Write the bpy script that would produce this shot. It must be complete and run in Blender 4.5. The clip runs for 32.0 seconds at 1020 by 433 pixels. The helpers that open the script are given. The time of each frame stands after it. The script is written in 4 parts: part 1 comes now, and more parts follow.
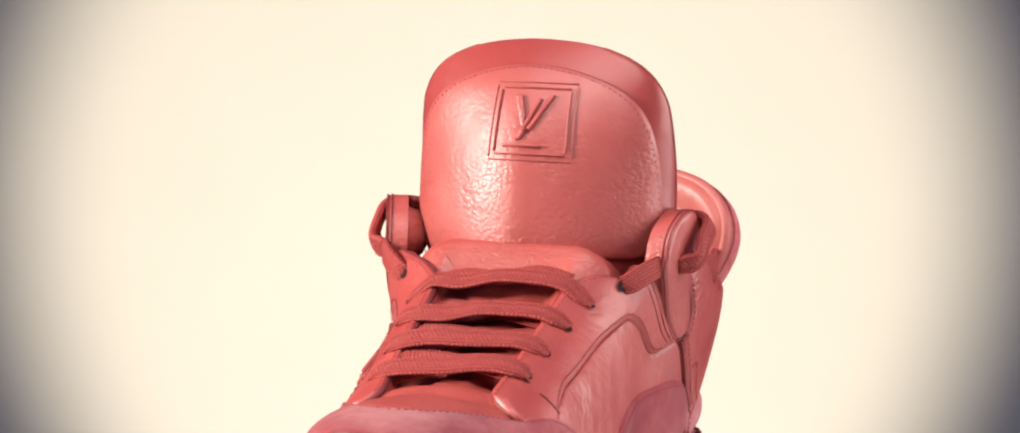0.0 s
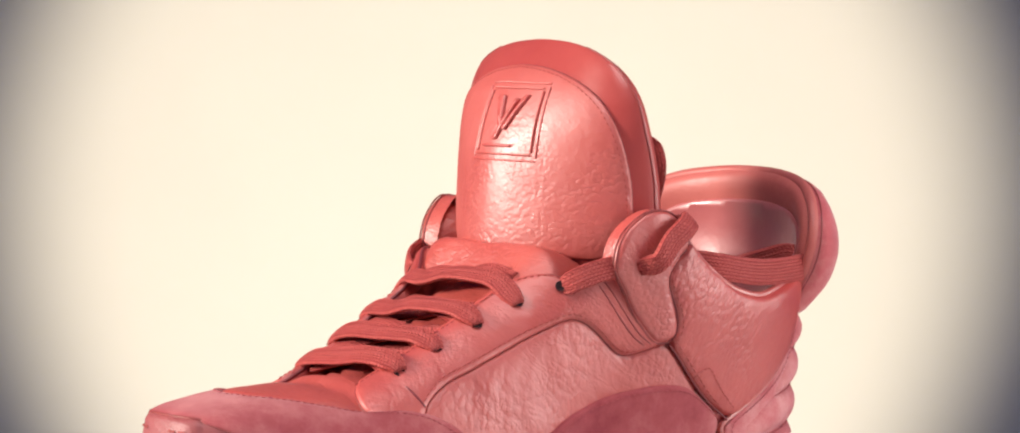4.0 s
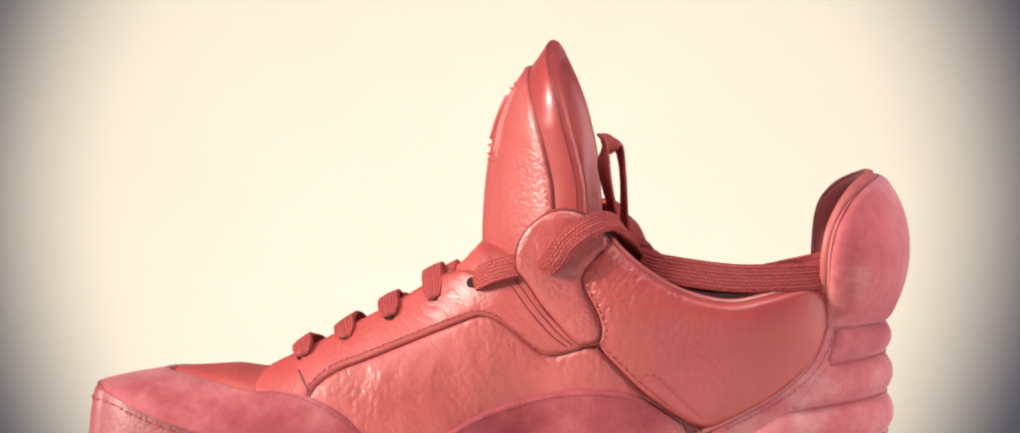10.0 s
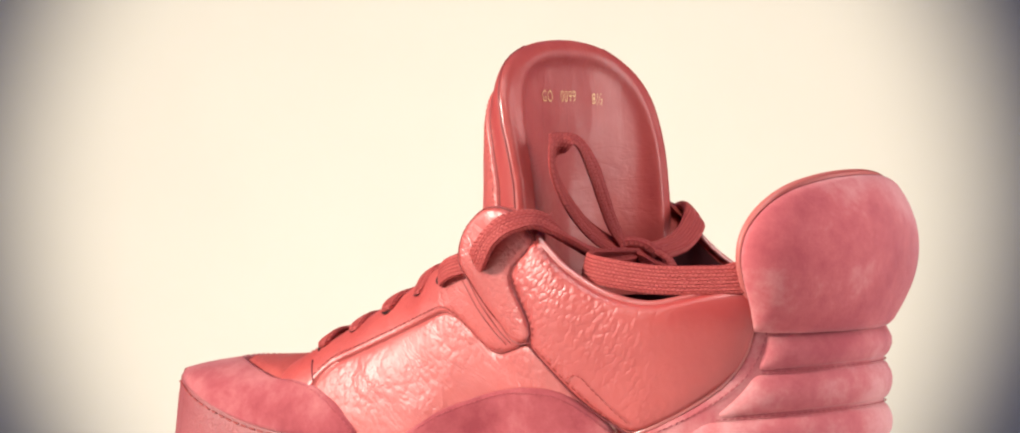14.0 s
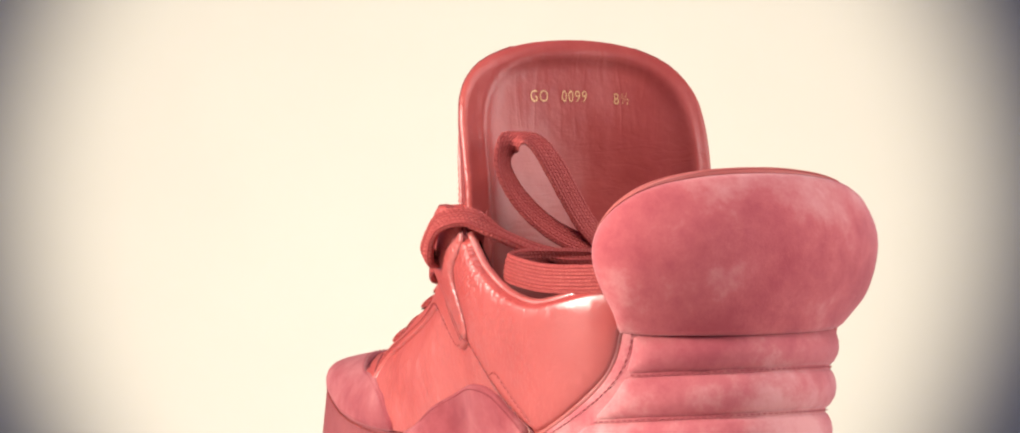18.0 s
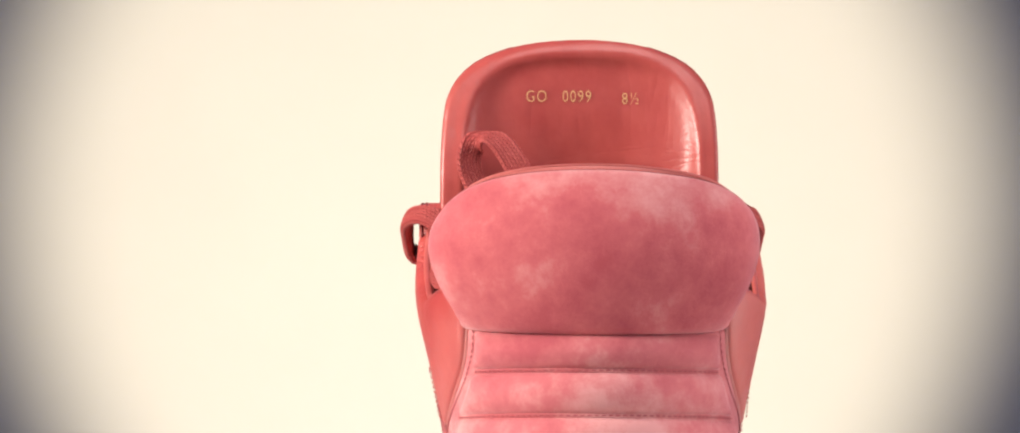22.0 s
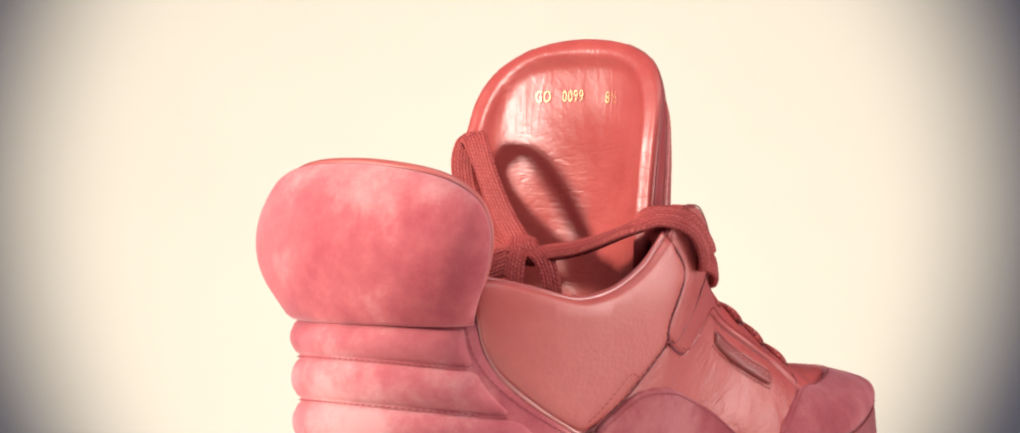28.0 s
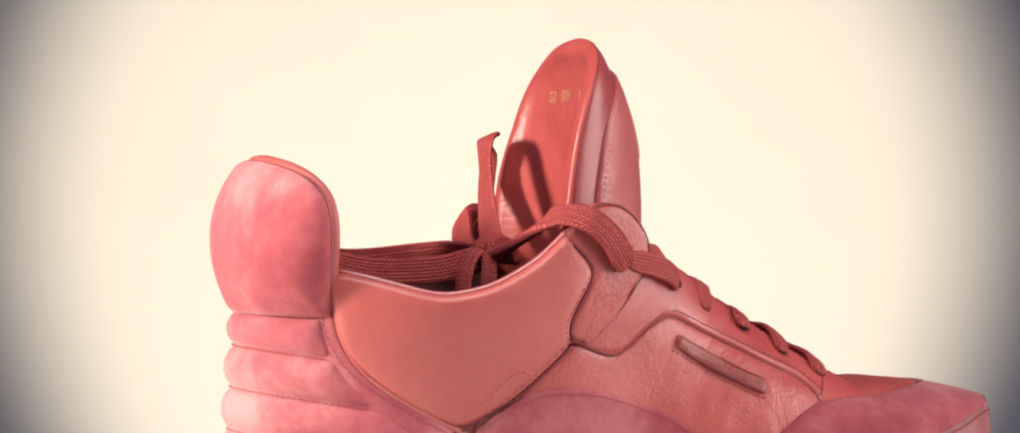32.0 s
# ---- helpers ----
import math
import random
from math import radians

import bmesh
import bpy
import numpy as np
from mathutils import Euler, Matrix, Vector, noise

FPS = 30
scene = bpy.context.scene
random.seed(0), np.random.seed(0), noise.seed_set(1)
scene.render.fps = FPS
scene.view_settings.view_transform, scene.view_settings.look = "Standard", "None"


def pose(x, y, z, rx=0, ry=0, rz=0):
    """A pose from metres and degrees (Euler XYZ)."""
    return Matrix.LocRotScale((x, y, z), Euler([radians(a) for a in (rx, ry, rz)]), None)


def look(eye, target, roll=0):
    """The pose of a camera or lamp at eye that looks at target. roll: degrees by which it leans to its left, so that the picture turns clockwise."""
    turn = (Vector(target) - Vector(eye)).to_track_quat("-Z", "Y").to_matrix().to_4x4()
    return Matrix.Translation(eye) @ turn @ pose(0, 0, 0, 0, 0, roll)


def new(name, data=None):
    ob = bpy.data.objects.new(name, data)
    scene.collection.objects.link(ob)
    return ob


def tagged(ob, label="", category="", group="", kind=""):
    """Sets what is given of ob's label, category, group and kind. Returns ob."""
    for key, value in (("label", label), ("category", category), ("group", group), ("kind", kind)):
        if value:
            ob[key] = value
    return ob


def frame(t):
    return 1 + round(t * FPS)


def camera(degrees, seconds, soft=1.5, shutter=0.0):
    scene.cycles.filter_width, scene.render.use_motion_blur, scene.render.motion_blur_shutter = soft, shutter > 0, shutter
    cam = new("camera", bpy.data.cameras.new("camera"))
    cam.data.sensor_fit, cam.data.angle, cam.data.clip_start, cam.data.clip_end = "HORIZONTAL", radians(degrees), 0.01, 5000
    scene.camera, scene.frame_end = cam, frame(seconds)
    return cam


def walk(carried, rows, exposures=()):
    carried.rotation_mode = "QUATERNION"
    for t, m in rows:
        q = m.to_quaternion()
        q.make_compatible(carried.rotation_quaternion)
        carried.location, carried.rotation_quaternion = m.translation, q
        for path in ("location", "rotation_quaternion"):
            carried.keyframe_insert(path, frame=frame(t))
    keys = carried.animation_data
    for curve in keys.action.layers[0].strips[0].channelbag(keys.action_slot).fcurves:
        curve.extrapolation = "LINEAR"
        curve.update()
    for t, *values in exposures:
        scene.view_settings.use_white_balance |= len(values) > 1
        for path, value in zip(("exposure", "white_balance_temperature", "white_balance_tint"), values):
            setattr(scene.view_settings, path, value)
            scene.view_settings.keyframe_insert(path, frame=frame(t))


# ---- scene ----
# ---- camera and turning ----
cam = camera(20.864, 32.0, soft=1.9)
EYE = pose(0, -1.0047, 0.1362, 88.660, 0, 0.979) @ pose(0, 0, 0, 0, 0, 1.336)
walk(cam, [(0, EYE), (32.0, EYE)])
TURN = [(0, 72.12), (4, 42.94), (8, 13.27), (12, -16.3), (16, -45.61), (20, -74.77), (24, -103.8), (28, -132.78), (32, -161.61)]
AXIS = Vector((0.00105, -0.00119, 0))  # the turntable's axle, in the shoe's own space

# ---- light ----
world = bpy.data.worlds.new("studio_air")
scene.world = world
world.use_nodes = True
world.node_tree.nodes["Background"].inputs[0].default_value = (0.45, 0.55, 1.0, 1)
world.node_tree.nodes["Background"].inputs[1].default_value = 0.02
scene.view_settings.exposure = 0.0


def softbox(name, eye, target, size, watts, colour, spread=160):
    lamp = bpy.data.lights.new(name, "AREA")
    lamp.shape, lamp.size, lamp.size_y = "RECTANGLE", size[0], size[1]
    lamp.energy, lamp.color, lamp.spread = watts, colour, radians(spread)
    ob = new(name, lamp)
    ob.matrix_world = look(eye, target)
    return ob


softbox("key_softbox", (-1.30, -0.42, 0.47), (0, 0, 0.1), (0.24, 0.24), 26.0, (1.0, 0.91, 0.80))
# unseen lamp, added in place of light bounced off the backdrop
softbox("added_fill_lamp", (1.44, -0.08, 0.37), (0, 0, 0.1), (1.1, 0.95), 15.0, (1.0, 0.92, 0.87))
# unseen lamp, added to brighten the sides that face the camera
softbox("added_top_lamp", (0.0, -0.66, 1.08), (0, 0, 0.1), (0.8, 0.8), 5.7, (1.0, 0.94, 0.90), 120)
# unseen spot, added so its falloff on the wall imitates a vignette
spot = bpy.data.lights.new("vignette_spot", "SPOT")
spot.energy, spot.color, spot.spot_size, spot.spot_blend, spot.shadow_soft_size = 522, (1.0, 0.890, 0.695), radians(40.6), 0.56, 0.05
spot_ob = new("vignette_spot", spot)
spot_ob.matrix_world = look((-0.108, 1.2, -0.25), (-0.108, 4.0, 0.015))


# ---- materials ----
class Mat:
    """A small builder for node materials."""

    def __init__(self, name):
        self.m = bpy.data.materials.new(name)
        self.m.use_nodes = True
        self.t = self.m.node_tree
        self.b = self.t.nodes["Principled BSDF"]

    def n(self, kind, **values):
        node = self.t.nodes.new(kind)
        for k, v in values.items():
            node.inputs[k].default_value = v
        return node

    def l(self, a, out, b, to):
        self.t.links.new(a.outputs[out], b.inputs[to])

    def ramp(self, fac_node, fac_out, stops):
        r = self.t.nodes.new("ShaderNodeValToRGB")
        while len(r.color_ramp.elements) < len(stops):
            r.color_ramp.elements.new(0.5)
        for e, (p, c) in zip(r.color_ramp.elements, stops):
            e.position, e.color = p, (*c, 1)
        self.l(fac_node, fac_out, r, "Fac")
        return r

    def noise(self, scale, detail=4, rough=0.6):
        c = self.t.nodes.new("ShaderNodeTexCoord")
        x = self.n("ShaderNodeTexNoise", Scale=scale, Detail=detail, Roughness=rough)
        self.l(c, "Object", x, "Vector")
        return x

    def voronoi(self, scale, feature="DISTANCE_TO_EDGE", stretch=(1, 1, 1), turn=0.0, wobble=0.35):
        c = self.t.nodes.new("ShaderNodeTexCoord")
        mp = self.t.nodes.new("ShaderNodeMapping")
        mp.vector_type = "TEXTURE"
        mp.inputs["Scale"].default_value = tuple(1 / s for s in stretch)
        mp.inputs["Rotation"].default_value = (0, radians(turn), 0)
        wob = self.n("ShaderNodeTexNoise", Scale=scale * 0.7, Detail=2)
        mix = self.t.nodes.new("ShaderNodeMixRGB")
        mix.blend_type = "ADD"
        mix.inputs[0].default_value = wobble / scale
        self.l(c, "Object", wob, "Vector")
        self.l(c, "Object", mix, 1)
        self.l(wob, "Color", mix, 2)
        self.l(mix, 0, mp, "Vector")
        v = self.n("ShaderNodeTexVoronoi", Scale=scale)
        v.feature = feature
        self.l(mp, "Vector", v, "Vector")
        return v

    def folds(self, scale, stretch, turn, width):
        """Long thin furrows along the ridges of a stretched noise."""
        c = self.t.nodes.new("ShaderNodeTexCoord")
        mp = self.t.nodes.new("ShaderNodeMapping")
        mp.vector_type = "TEXTURE"
        mp.inputs["Scale"].default_value = tuple(1 / s for s in stretch)
        mp.inputs["Rotation"].default_value = (0, radians(turn), 0)
        self.l(c, "Object", mp, "Vector")
        x = self.n("ShaderNodeTexNoise", Scale=scale, Detail=2.5, Roughness=0.55, Distortion=0.6)
        self.l(mp, "Vector", x, "Vector")
        lo, hi = 0.5 - width, 0.5 + width
        r = self.ramp(x, "Fac", [(lo - width, (1, 1, 1)), (lo, (0.75,) * 3), (0.5, (0, 0, 0)), (hi, (0.75,) * 3), (hi + width, (1, 1, 1))])
        r.color_ramp.interpolation = "EASE"
        return r

    def along(self, axis, a, b):
        """0 to 1 between two places along an axis."""
        c = self.t.nodes.new("ShaderNodeTexCoord")
        s = self.t.nodes.new("ShaderNodeSeparateXYZ")
        self.l(c, "Object", s, 0)
        r = self.n("ShaderNodeMapRange", **{"From Min": a, "From Max": b})
        r.interpolation_type = "SMOOTHSTEP"
        self.l(s, axis, r, "Value")
        return r

    def blend(self, fac, one, two):
        m = self.t.nodes.new("ShaderNodeMixRGB")
        self.l(fac, 0, m, 0)
        self.l(one, "Color", m, 1)
        self.l(two, "Color", m, 2)
        return m

    def bump(self, node, out, strength, distance, before=None):
        b = self.n("ShaderNodeBump", Strength=strength, Distance=distance)
        self.l(node, out, b, "Height")
        if before is not None:
            self.l(before, "Normal", b, "Normal")
        self.l(b, "Normal", self.b, "Normal")
        return b


def leather(name, dark, light, rough, grain=0, depth=0, crease=0.0, coat=0.0, large=28, wave=0.3, gloss=0.5, cells=(1, 1, 1), fade=None, nap=0.0, brushed=0.0, slant=0.0, ior=1.5):
    k = Mat(name)
    big = k.noise(large, 6, 0.66)
    col = k.ramp(big, "Fac", [(0.28, dark), (0.72, light)])
    k.l(col, "Color", k.b, "Base Color")
    k.b.inputs["Specular IOR Level"].default_value = gloss
    k.b.inputs["IOR"].default_value = ior
    rr = k.ramp(k.noise(60, 5), "Fac", [(0.3, (rough - 0.06,) * 3), (0.75, (rough + 0.10,) * 3)])
    k.l(rr, "Color", k.b, "Roughness")
    last = k.bump(k.noise(1500, 2), "Fac", 0.10, 0.0002)
    plateau = k.t.nodes.new("ShaderNodeRGB")
    plateau.outputs[0].default_value = (0.75, 0.75, 0.75, 1)
    if grain:
        # soft rounded pebbles, weaker in patches
        cell = k.voronoi(grain, "SMOOTH_F1", stretch=cells, turn=slant, wobble=1.3)
        cell.inputs["Smoothness"].default_value = 0.22
        pill = k.ramp(cell, "Distance", [(0.0, (1, 1, 1)), (0.30, (0.86,) * 3), (0.52, (0.45,) * 3), (0.72, (0, 0, 0))])
        pill.color_ramp.interpolation = "EASE"
        patch = k.ramp(k.noise(38, 4), "Fac", [(0.34, (0, 0, 0)), (0.66, (1, 1, 1))])
        pill = k.blend(patch, pill, plateau)
        if fade:
            pill = k.blend(k.along(*fade), pill, plateau)
        # shade between the pebbles, multiplied into the base colour
        crevice_shade = k.ramp(pill, "Color", [(0.0, (0.90, 0.86, 0.86)), (0.6, (1, 1, 1))])
        tint = k.t.nodes.new("ShaderNodeMixRGB")
        tint.blend_type = "MULTIPLY"
        tint.inputs[0].default_value = 1.0
        k.l(col, "Color", tint, 1)
        k.l(crevice_shade, "Color", tint, 2)
        k.l(tint, 0, k.b, "Base Color")
        last = k.bump(pill, "Color", 0.7, depth, last)
    if crease:
        # bending folds across the forefoot, slanting ones behind it
        folds = [k.folds(s, st, tn, w) for s, st, tn, w in ((70, (1.6, 0.6, 0.28), 6, 0.05), (120, (0.40, 0.7, 1.5), 38, 0.06))]
        last = k.bump(k.blend(k.along("X", -0.075, -0.045), *folds), "Color", crease, 0.0008, last)
    if brushed:
        # fine cross wrinkles below, upright pleats near the top
        pleats = k.blend(k.along("Z", 0.132, 0.150), k.folds(210, (0.5, 0.22, 1.0), 0, 0.10), k.folds(95, (0.5, 1.0, 0.16), 0, 0.06))
        last = k.bump(pleats, "Color", brushed, 0.0005, last)
    k.bump(k.noise(120, 3), "Fac", wave, 0.0010, last)
    if nap:
        k.b.inputs["Sheen Weight"].default_value = nap
        k.b.inputs["Sheen Roughness"].default_value = 0.5
        k.b.inputs["Sheen Tint"].default_value = (1.0, 0.86, 0.80, 1)
    if coat:
        k.b.inputs["Coat Weight"].default_value = coat
        k.b.inputs["Coat Roughness"].default_value = 0.16
    return k.m


LEATHER = leather("coral_calf_leather", (0.40, 0.050, 0.043), (0.50, 0.080, 0.067), 0.43, 900, 0.00010, 0.12, gloss=0.95)
CREASED = leather("creased_leather", (0.40, 0.051, 0.044), (0.49, 0.081, 0.068), 0.48, 430, 0.00034, 0.12, wave=0.40, gloss=1.0, ior=1.54, cells=(1.0, 0.8, 0.7))
STRAPHIDE = leather("strap_leather", (0.40, 0.050, 0.043), (0.50, 0.080, 0.067), 0.42, 560, 0.00030, 0.08, gloss=1.0, ior=1.55)
PEBBLE = leather("pebbled_leather", (0.41, 0.062, 0.053), (0.49, 0.098, 0.082), 0.46, 600, 0.00030, gloss=1.0, ior=1.5, cells=(0.8, 0.8, 1.0), fade=("Z", 0.130, 0.166))
COLLAR = leather("collar_leather", (0.40, 0.047, 0.041), (0.49, 0.076, 0.064), 0.40, 560, 0.00044, gloss=0.95, cells=(1.0, 0.8, 0.55), slant=35, fade=("X", 0.045, 0.090), wave=0.25)
CALM = leather("calm_coral_leather", (0.41, 0.060, 0.050), (0.50, 0.094, 0.077), 0.44, 700, 0.00016, 0.18, gloss=0.8)
CALM_COLLAR = leather("smooth_collar_leather", (0.46, 0.078, 0.064), (0.54, 0.116, 0.094), 0.45, 620, 0.00018, gloss=0.9, fade=("X", 0.04, 0.09), wave=0.25)
PATENT = leather("patent_leather", (0.33, 0.046, 0.044), (0.40, 0.066, 0.058), 0.33, coat=0.10, wave=0.15)
LINING = leather("lining_leather", (0.36, 0.052, 0.047), (0.45, 0.084, 0.072), 0.36, wave=0.3, gloss=0.40, large=45, brushed=0.13)
CUP = leather("rosewood_satin_lining", (0.38, 0.084, 0.088), (0.46, 0.118, 0.120), 0.34, coat=0.4, wave=0.3, nap=0.3)
LIP = leather("flap_lip_leather", (0.45, 0.100, 0.088), (0.53, 0.140, 0.120), 0.46)
PLAQUE = leather("dark_plaque_leather", (0.24, 0.046, 0.042), (0.31, 0.066, 0.056), 0.42)
RUBBER = leather("rubber_sole", (0.25, 0.056, 0.062), (0.33, 0.078, 0.080), 0.5, 900, 0.0003)


def suede(name, tones, sheen=0.38):
    k = Mat(name)
    # worn patches: broad clouds with finer brushed marks inside them
    cloud, brushed = k.noise(19, 4, 0.6), k.noise(55, 8, 0.8)
    big = k.t.nodes.new("ShaderNodeMath")
    big.operation = "MULTIPLY_ADD"
    big.inputs[1].default_value = 0.62
    half_of = k.t.nodes.new("ShaderNodeMath")
    half_of.operation = "MULTIPLY"
    half_of.inputs[1].default_value = 0.38
    k.l(brushed, "Fac", half_of, 0)
    k.l(cloud, "Fac", big, 0)
    k.l(half_of, 0, big, 2)
    col = k.ramp(big, "Value", list(zip((0.40, 0.5, 0.605), tones)))
    k.l(col, "Color", k.b, "Base Color")
    k.b.inputs["Roughness"].default_value = 0.9
    k.b.inputs["Specular IOR Level"].default_value = 0.15
    k.b.inputs["Sheen Weight"].default_value = sheen
    k.b.inputs["Sheen Roughness"].default_value = 0.45
    k.b.inputs["Sheen Tint"].default_value = (1.0, 0.80, 0.82, 1)
    a = k.bump(k.noise(1600, 3), "Fac", 0.35, 0.0004)
    k.bump(k.noise(130, 3), "Fac", 0.25, 0.001, a)
    return k.m


def lace_cloth():
    k = Mat("woven_lace")
    uv = k.t.nodes.new("ShaderNodeTexCoord")
    sep = k.t.nodes.new("ShaderNodeSeparateXYZ")
    k.l(uv, "UV", sep, 0)
    zig = k.t.nodes.new("ShaderNodeMath")
    zig.operation = "PINGPONG"
    zig.inputs[1].default_value = 0.0012
    k.l(sep, "Y", zig, 0)
    add = k.t.nodes.new("ShaderNodeMath")
    add.operation = "MULTIPLY_ADD"
    add.inputs[1].default_value = 0.7
    k.l(zig, 0, add, 0)
    k.l(sep, "X", add, 2)
    com = k.t.nodes.new("ShaderNodeCombineXYZ")
    k.l(add, 0, com, "X")
    k.l(sep, "Y", com, "Y")
    br = k.n("ShaderNodeTexBrick", Scale=1.0)
    br.offset = 0.5
    for key, v in (("Mortar Size", 0.00036), ("Mortar Smooth", 1.0), ("Brick Width", 0.0016), ("Row Height", 0.0012)):
        br.inputs[key].default_value = v
    br.inputs["Color1"].default_value = (0.44, 0.070, 0.063, 1)
    br.inputs["Color2"].default_value = (0.51, 0.097, 0.085, 1)
    br.inputs["Mortar"].default_value = (0.34, 0.040, 0.039, 1)
    k.l(com, 0, br, "Vector")
    k.l(br, "Color", k.b, "Base Color")
    k.b.inputs["Roughness"].default_value = 0.6
    k.b.inputs["Specular IOR Level"].default_value = 0.3
    inv = k.t.nodes.new("ShaderNodeMath")
    inv.operation = "SUBTRACT"
    inv.inputs[0].default_value = 1.0
    k.l(br, "Fac", inv, 1)
    a = k.bump(inv, "Value", 0.75, 0.0007)
    k.bump(k.noise(3000, 2), "Fac", 0.25, 0.0002, a)
    return k.m


def plain(name, colour, rough, metal=0.0, vary=0.12, scale=40):
    k = Mat(name)
    col = k.ramp(k.noise(scale, 5), "Fac", [(0.25, tuple(c * (1 - vary) for c in colour)), (0.75, tuple(min(1, c * (1 + vary)) for c in colour))])
    k.l(col, "Color", k.b, "Base Color")
    k.b.inputs["Roughness"].default_value, k.b.inputs["Metallic"].default_value = rough, metal
    k.bump(k.noise(scale * 12, 3), "Fac", 0.15, 0.0005)
    return k.m


SUEDE = suede("pink_suede", [(0.40, 0.082, 0.100), (0.51, 0.136, 0.148), (0.62, 0.280, 0.274)])
FLAP_SUEDE = suede("rose_suede", [(0.40, 0.072, 0.088), (0.51, 0.116, 0.126), (0.61, 0.240, 0.235)])
# side pieces: slightly darker suede, deepened further with painted shade
SIDE_SUEDE = suede("shaded_pink_suede", [(0.24, 0.040, 0.051), (0.34, 0.072, 0.082), (0.45, 0.142, 0.146)], 0.2)
LACE = lace_cloth()
EDGE = plain("dark_painted_edge", (0.17, 0.024, 0.030), 0.55)
WORN_EDGE = plain("red_painted_edge", (0.24, 0.036, 0.036), 0.5)
# worn edge, paler still with its highlight put into the colour
CUT_EDGE = plain("worn_highlit_cut_edge", (0.50, 0.25, 0.21), 0.6)
THREAD = plain("red_thread", (0.33, 0.050, 0.046), 0.7)
PINK_THREAD = plain("pink_thread", (0.36, 0.065, 0.078), 0.8)
PIPE = leather("piping_leather", (0.42, 0.070, 0.060), (0.52, 0.108, 0.090), 0.34, gloss=1.0, ior=1.7)
# near-black for shallow discs that paint the shade inside lace holes
DARK = plain("eyelet_shade", (0.016, 0.003, 0.005), 0.9)
# near-black red: the shade inside the shoe is put into this colour
SOCK = plain("shaded_sock_lining", (0.06, 0.011, 0.015), 0.6)
GOLD = plain("gold_foil", (0.80, 0.52, 0.24), 0.4, 0.35)
WALLPAINT = plain("cream_backdrop_paper", (0.62, 0.60, 0.57), 0.9, scale=3, vary=0.02)
# blue on the unseen room surfaces, chosen to tint the bounced light
STUDIO = plain("blue_bounce_paint", (0.080, 0.155, 0.47), 0.85, scale=3)
TABLETOP = plain("white_tabletop", (0.75, 0.73, 0.7), 0.5, scale=10, vary=0.04)
STEEL = plain("grey_steel", (0.4, 0.4, 0.42), 0.4, 0.8)


# ---- mesh helpers ----
def mesh_ob(name, verts, faces, mat, parent=None, label="", smooth=True, uvs=None):
    me = bpy.data.meshes.new(name)
    me.from_pydata([tuple(v) for v in verts], [], [tuple(f) for f in faces])
    me.materials.append(mat)
    if uvs is not None:
        lay = me.uv_layers.new(name="UVMap")
        for loop in me.loops:
            lay.data[loop.index].uv = uvs[loop.vertex_index]
    if smooth:
        me.shade_smooth()
    ob = new(name, me)
    if parent is not None:
        ob.parent = parent
    if label:
        tagged(ob, label=label)
    return ob


def curve(pairs):
    """A smooth function through (x, y) pairs."""
    xs, ys = [p[0] for p in pairs], [p[1] for p in pairs]
    xs, ys = np.array(xs), np.array(ys)
    m = np.gradient(ys, xs)

    def f(x):
        x = min(max(x, xs[0]), xs[-1])
        i = min(int(np.searchsorted(xs, x, side="right")) - 1, len(xs) - 2)
        h = xs[i + 1] - xs[i]
        t = (x - xs[i]) / h
        return float((2 * t**3 - 3 * t * t + 1) * ys[i] + (t**3 - 2 * t * t + t) * h * m[i]
                     + (3 * t * t - 2 * t**3) * ys[i + 1] + (t**3 - t * t) * h * m[i + 1])
    return f


def chaikin(pts, n=2, closed=True):
    pts = [np.array(p, float) for p in pts]
    for _ in range(n):
        out = []
        k = len(pts)
        for i in range(k if closed else k - 1):
            a, b = pts[i], pts[(i + 1) % k]
            out += [a * 0.75 + b * 0.25, a * 0.25 + b * 0.75]
        if not closed:
            out = [pts[0]] + out + [pts[-1]]
        pts = out
    return pts


def even(pts, step, closed=True):
    """Points at even steps along a polyline."""
    p = np.array(pts + [pts[0]] if closed else pts)
    s = np.r_[0, np.cumsum(np.linalg.norm(np.diff(p, axis=0), axis=1))]
    n = max(4, int(s[-1] / step))
    q = np.linspace(0, s[-1], n + 1)
    out = np.stack([np.interp(q, s, p[:, k]) for k in range(p.shape[1])], 1)
    return out[:-1] if closed else out


def edge_distance(q, poly):
    a, b = poly, np.roll(poly, -1, 0)
    d = b - a
    t = np.clip(((q[:, None] - a) * d).sum(2) / np.maximum((d * d).sum(1), 1e-12), 0, 1)
    return np.sqrt((((a + t[..., None] * d) - q[:, None]) ** 2).sum(2)).min(1)


def inside(q, poly):
    a, b = poly, np.roll(poly, -1, 0)
    x, y = q[:, 0][:, None], q[:, 1][:, None]
    hit = ((a[:, 1] > y) != (b[:, 1] > y)) & (x < (b[:, 0] - a[:, 0]) * (y - a[:, 1]) / (b[:, 1] - a[:, 1] + 1e-15) + a[:, 0])
    return hit.sum(1) % 2 == 1


def normal_at(mapf, a, b, e=2e-4):
    p = mapf(a, b)
    n = (mapf(a + e, b) - mapf(a - e, b)).cross(mapf(a, b + e) - mapf(a, b - e))
    return p, n.normalized()


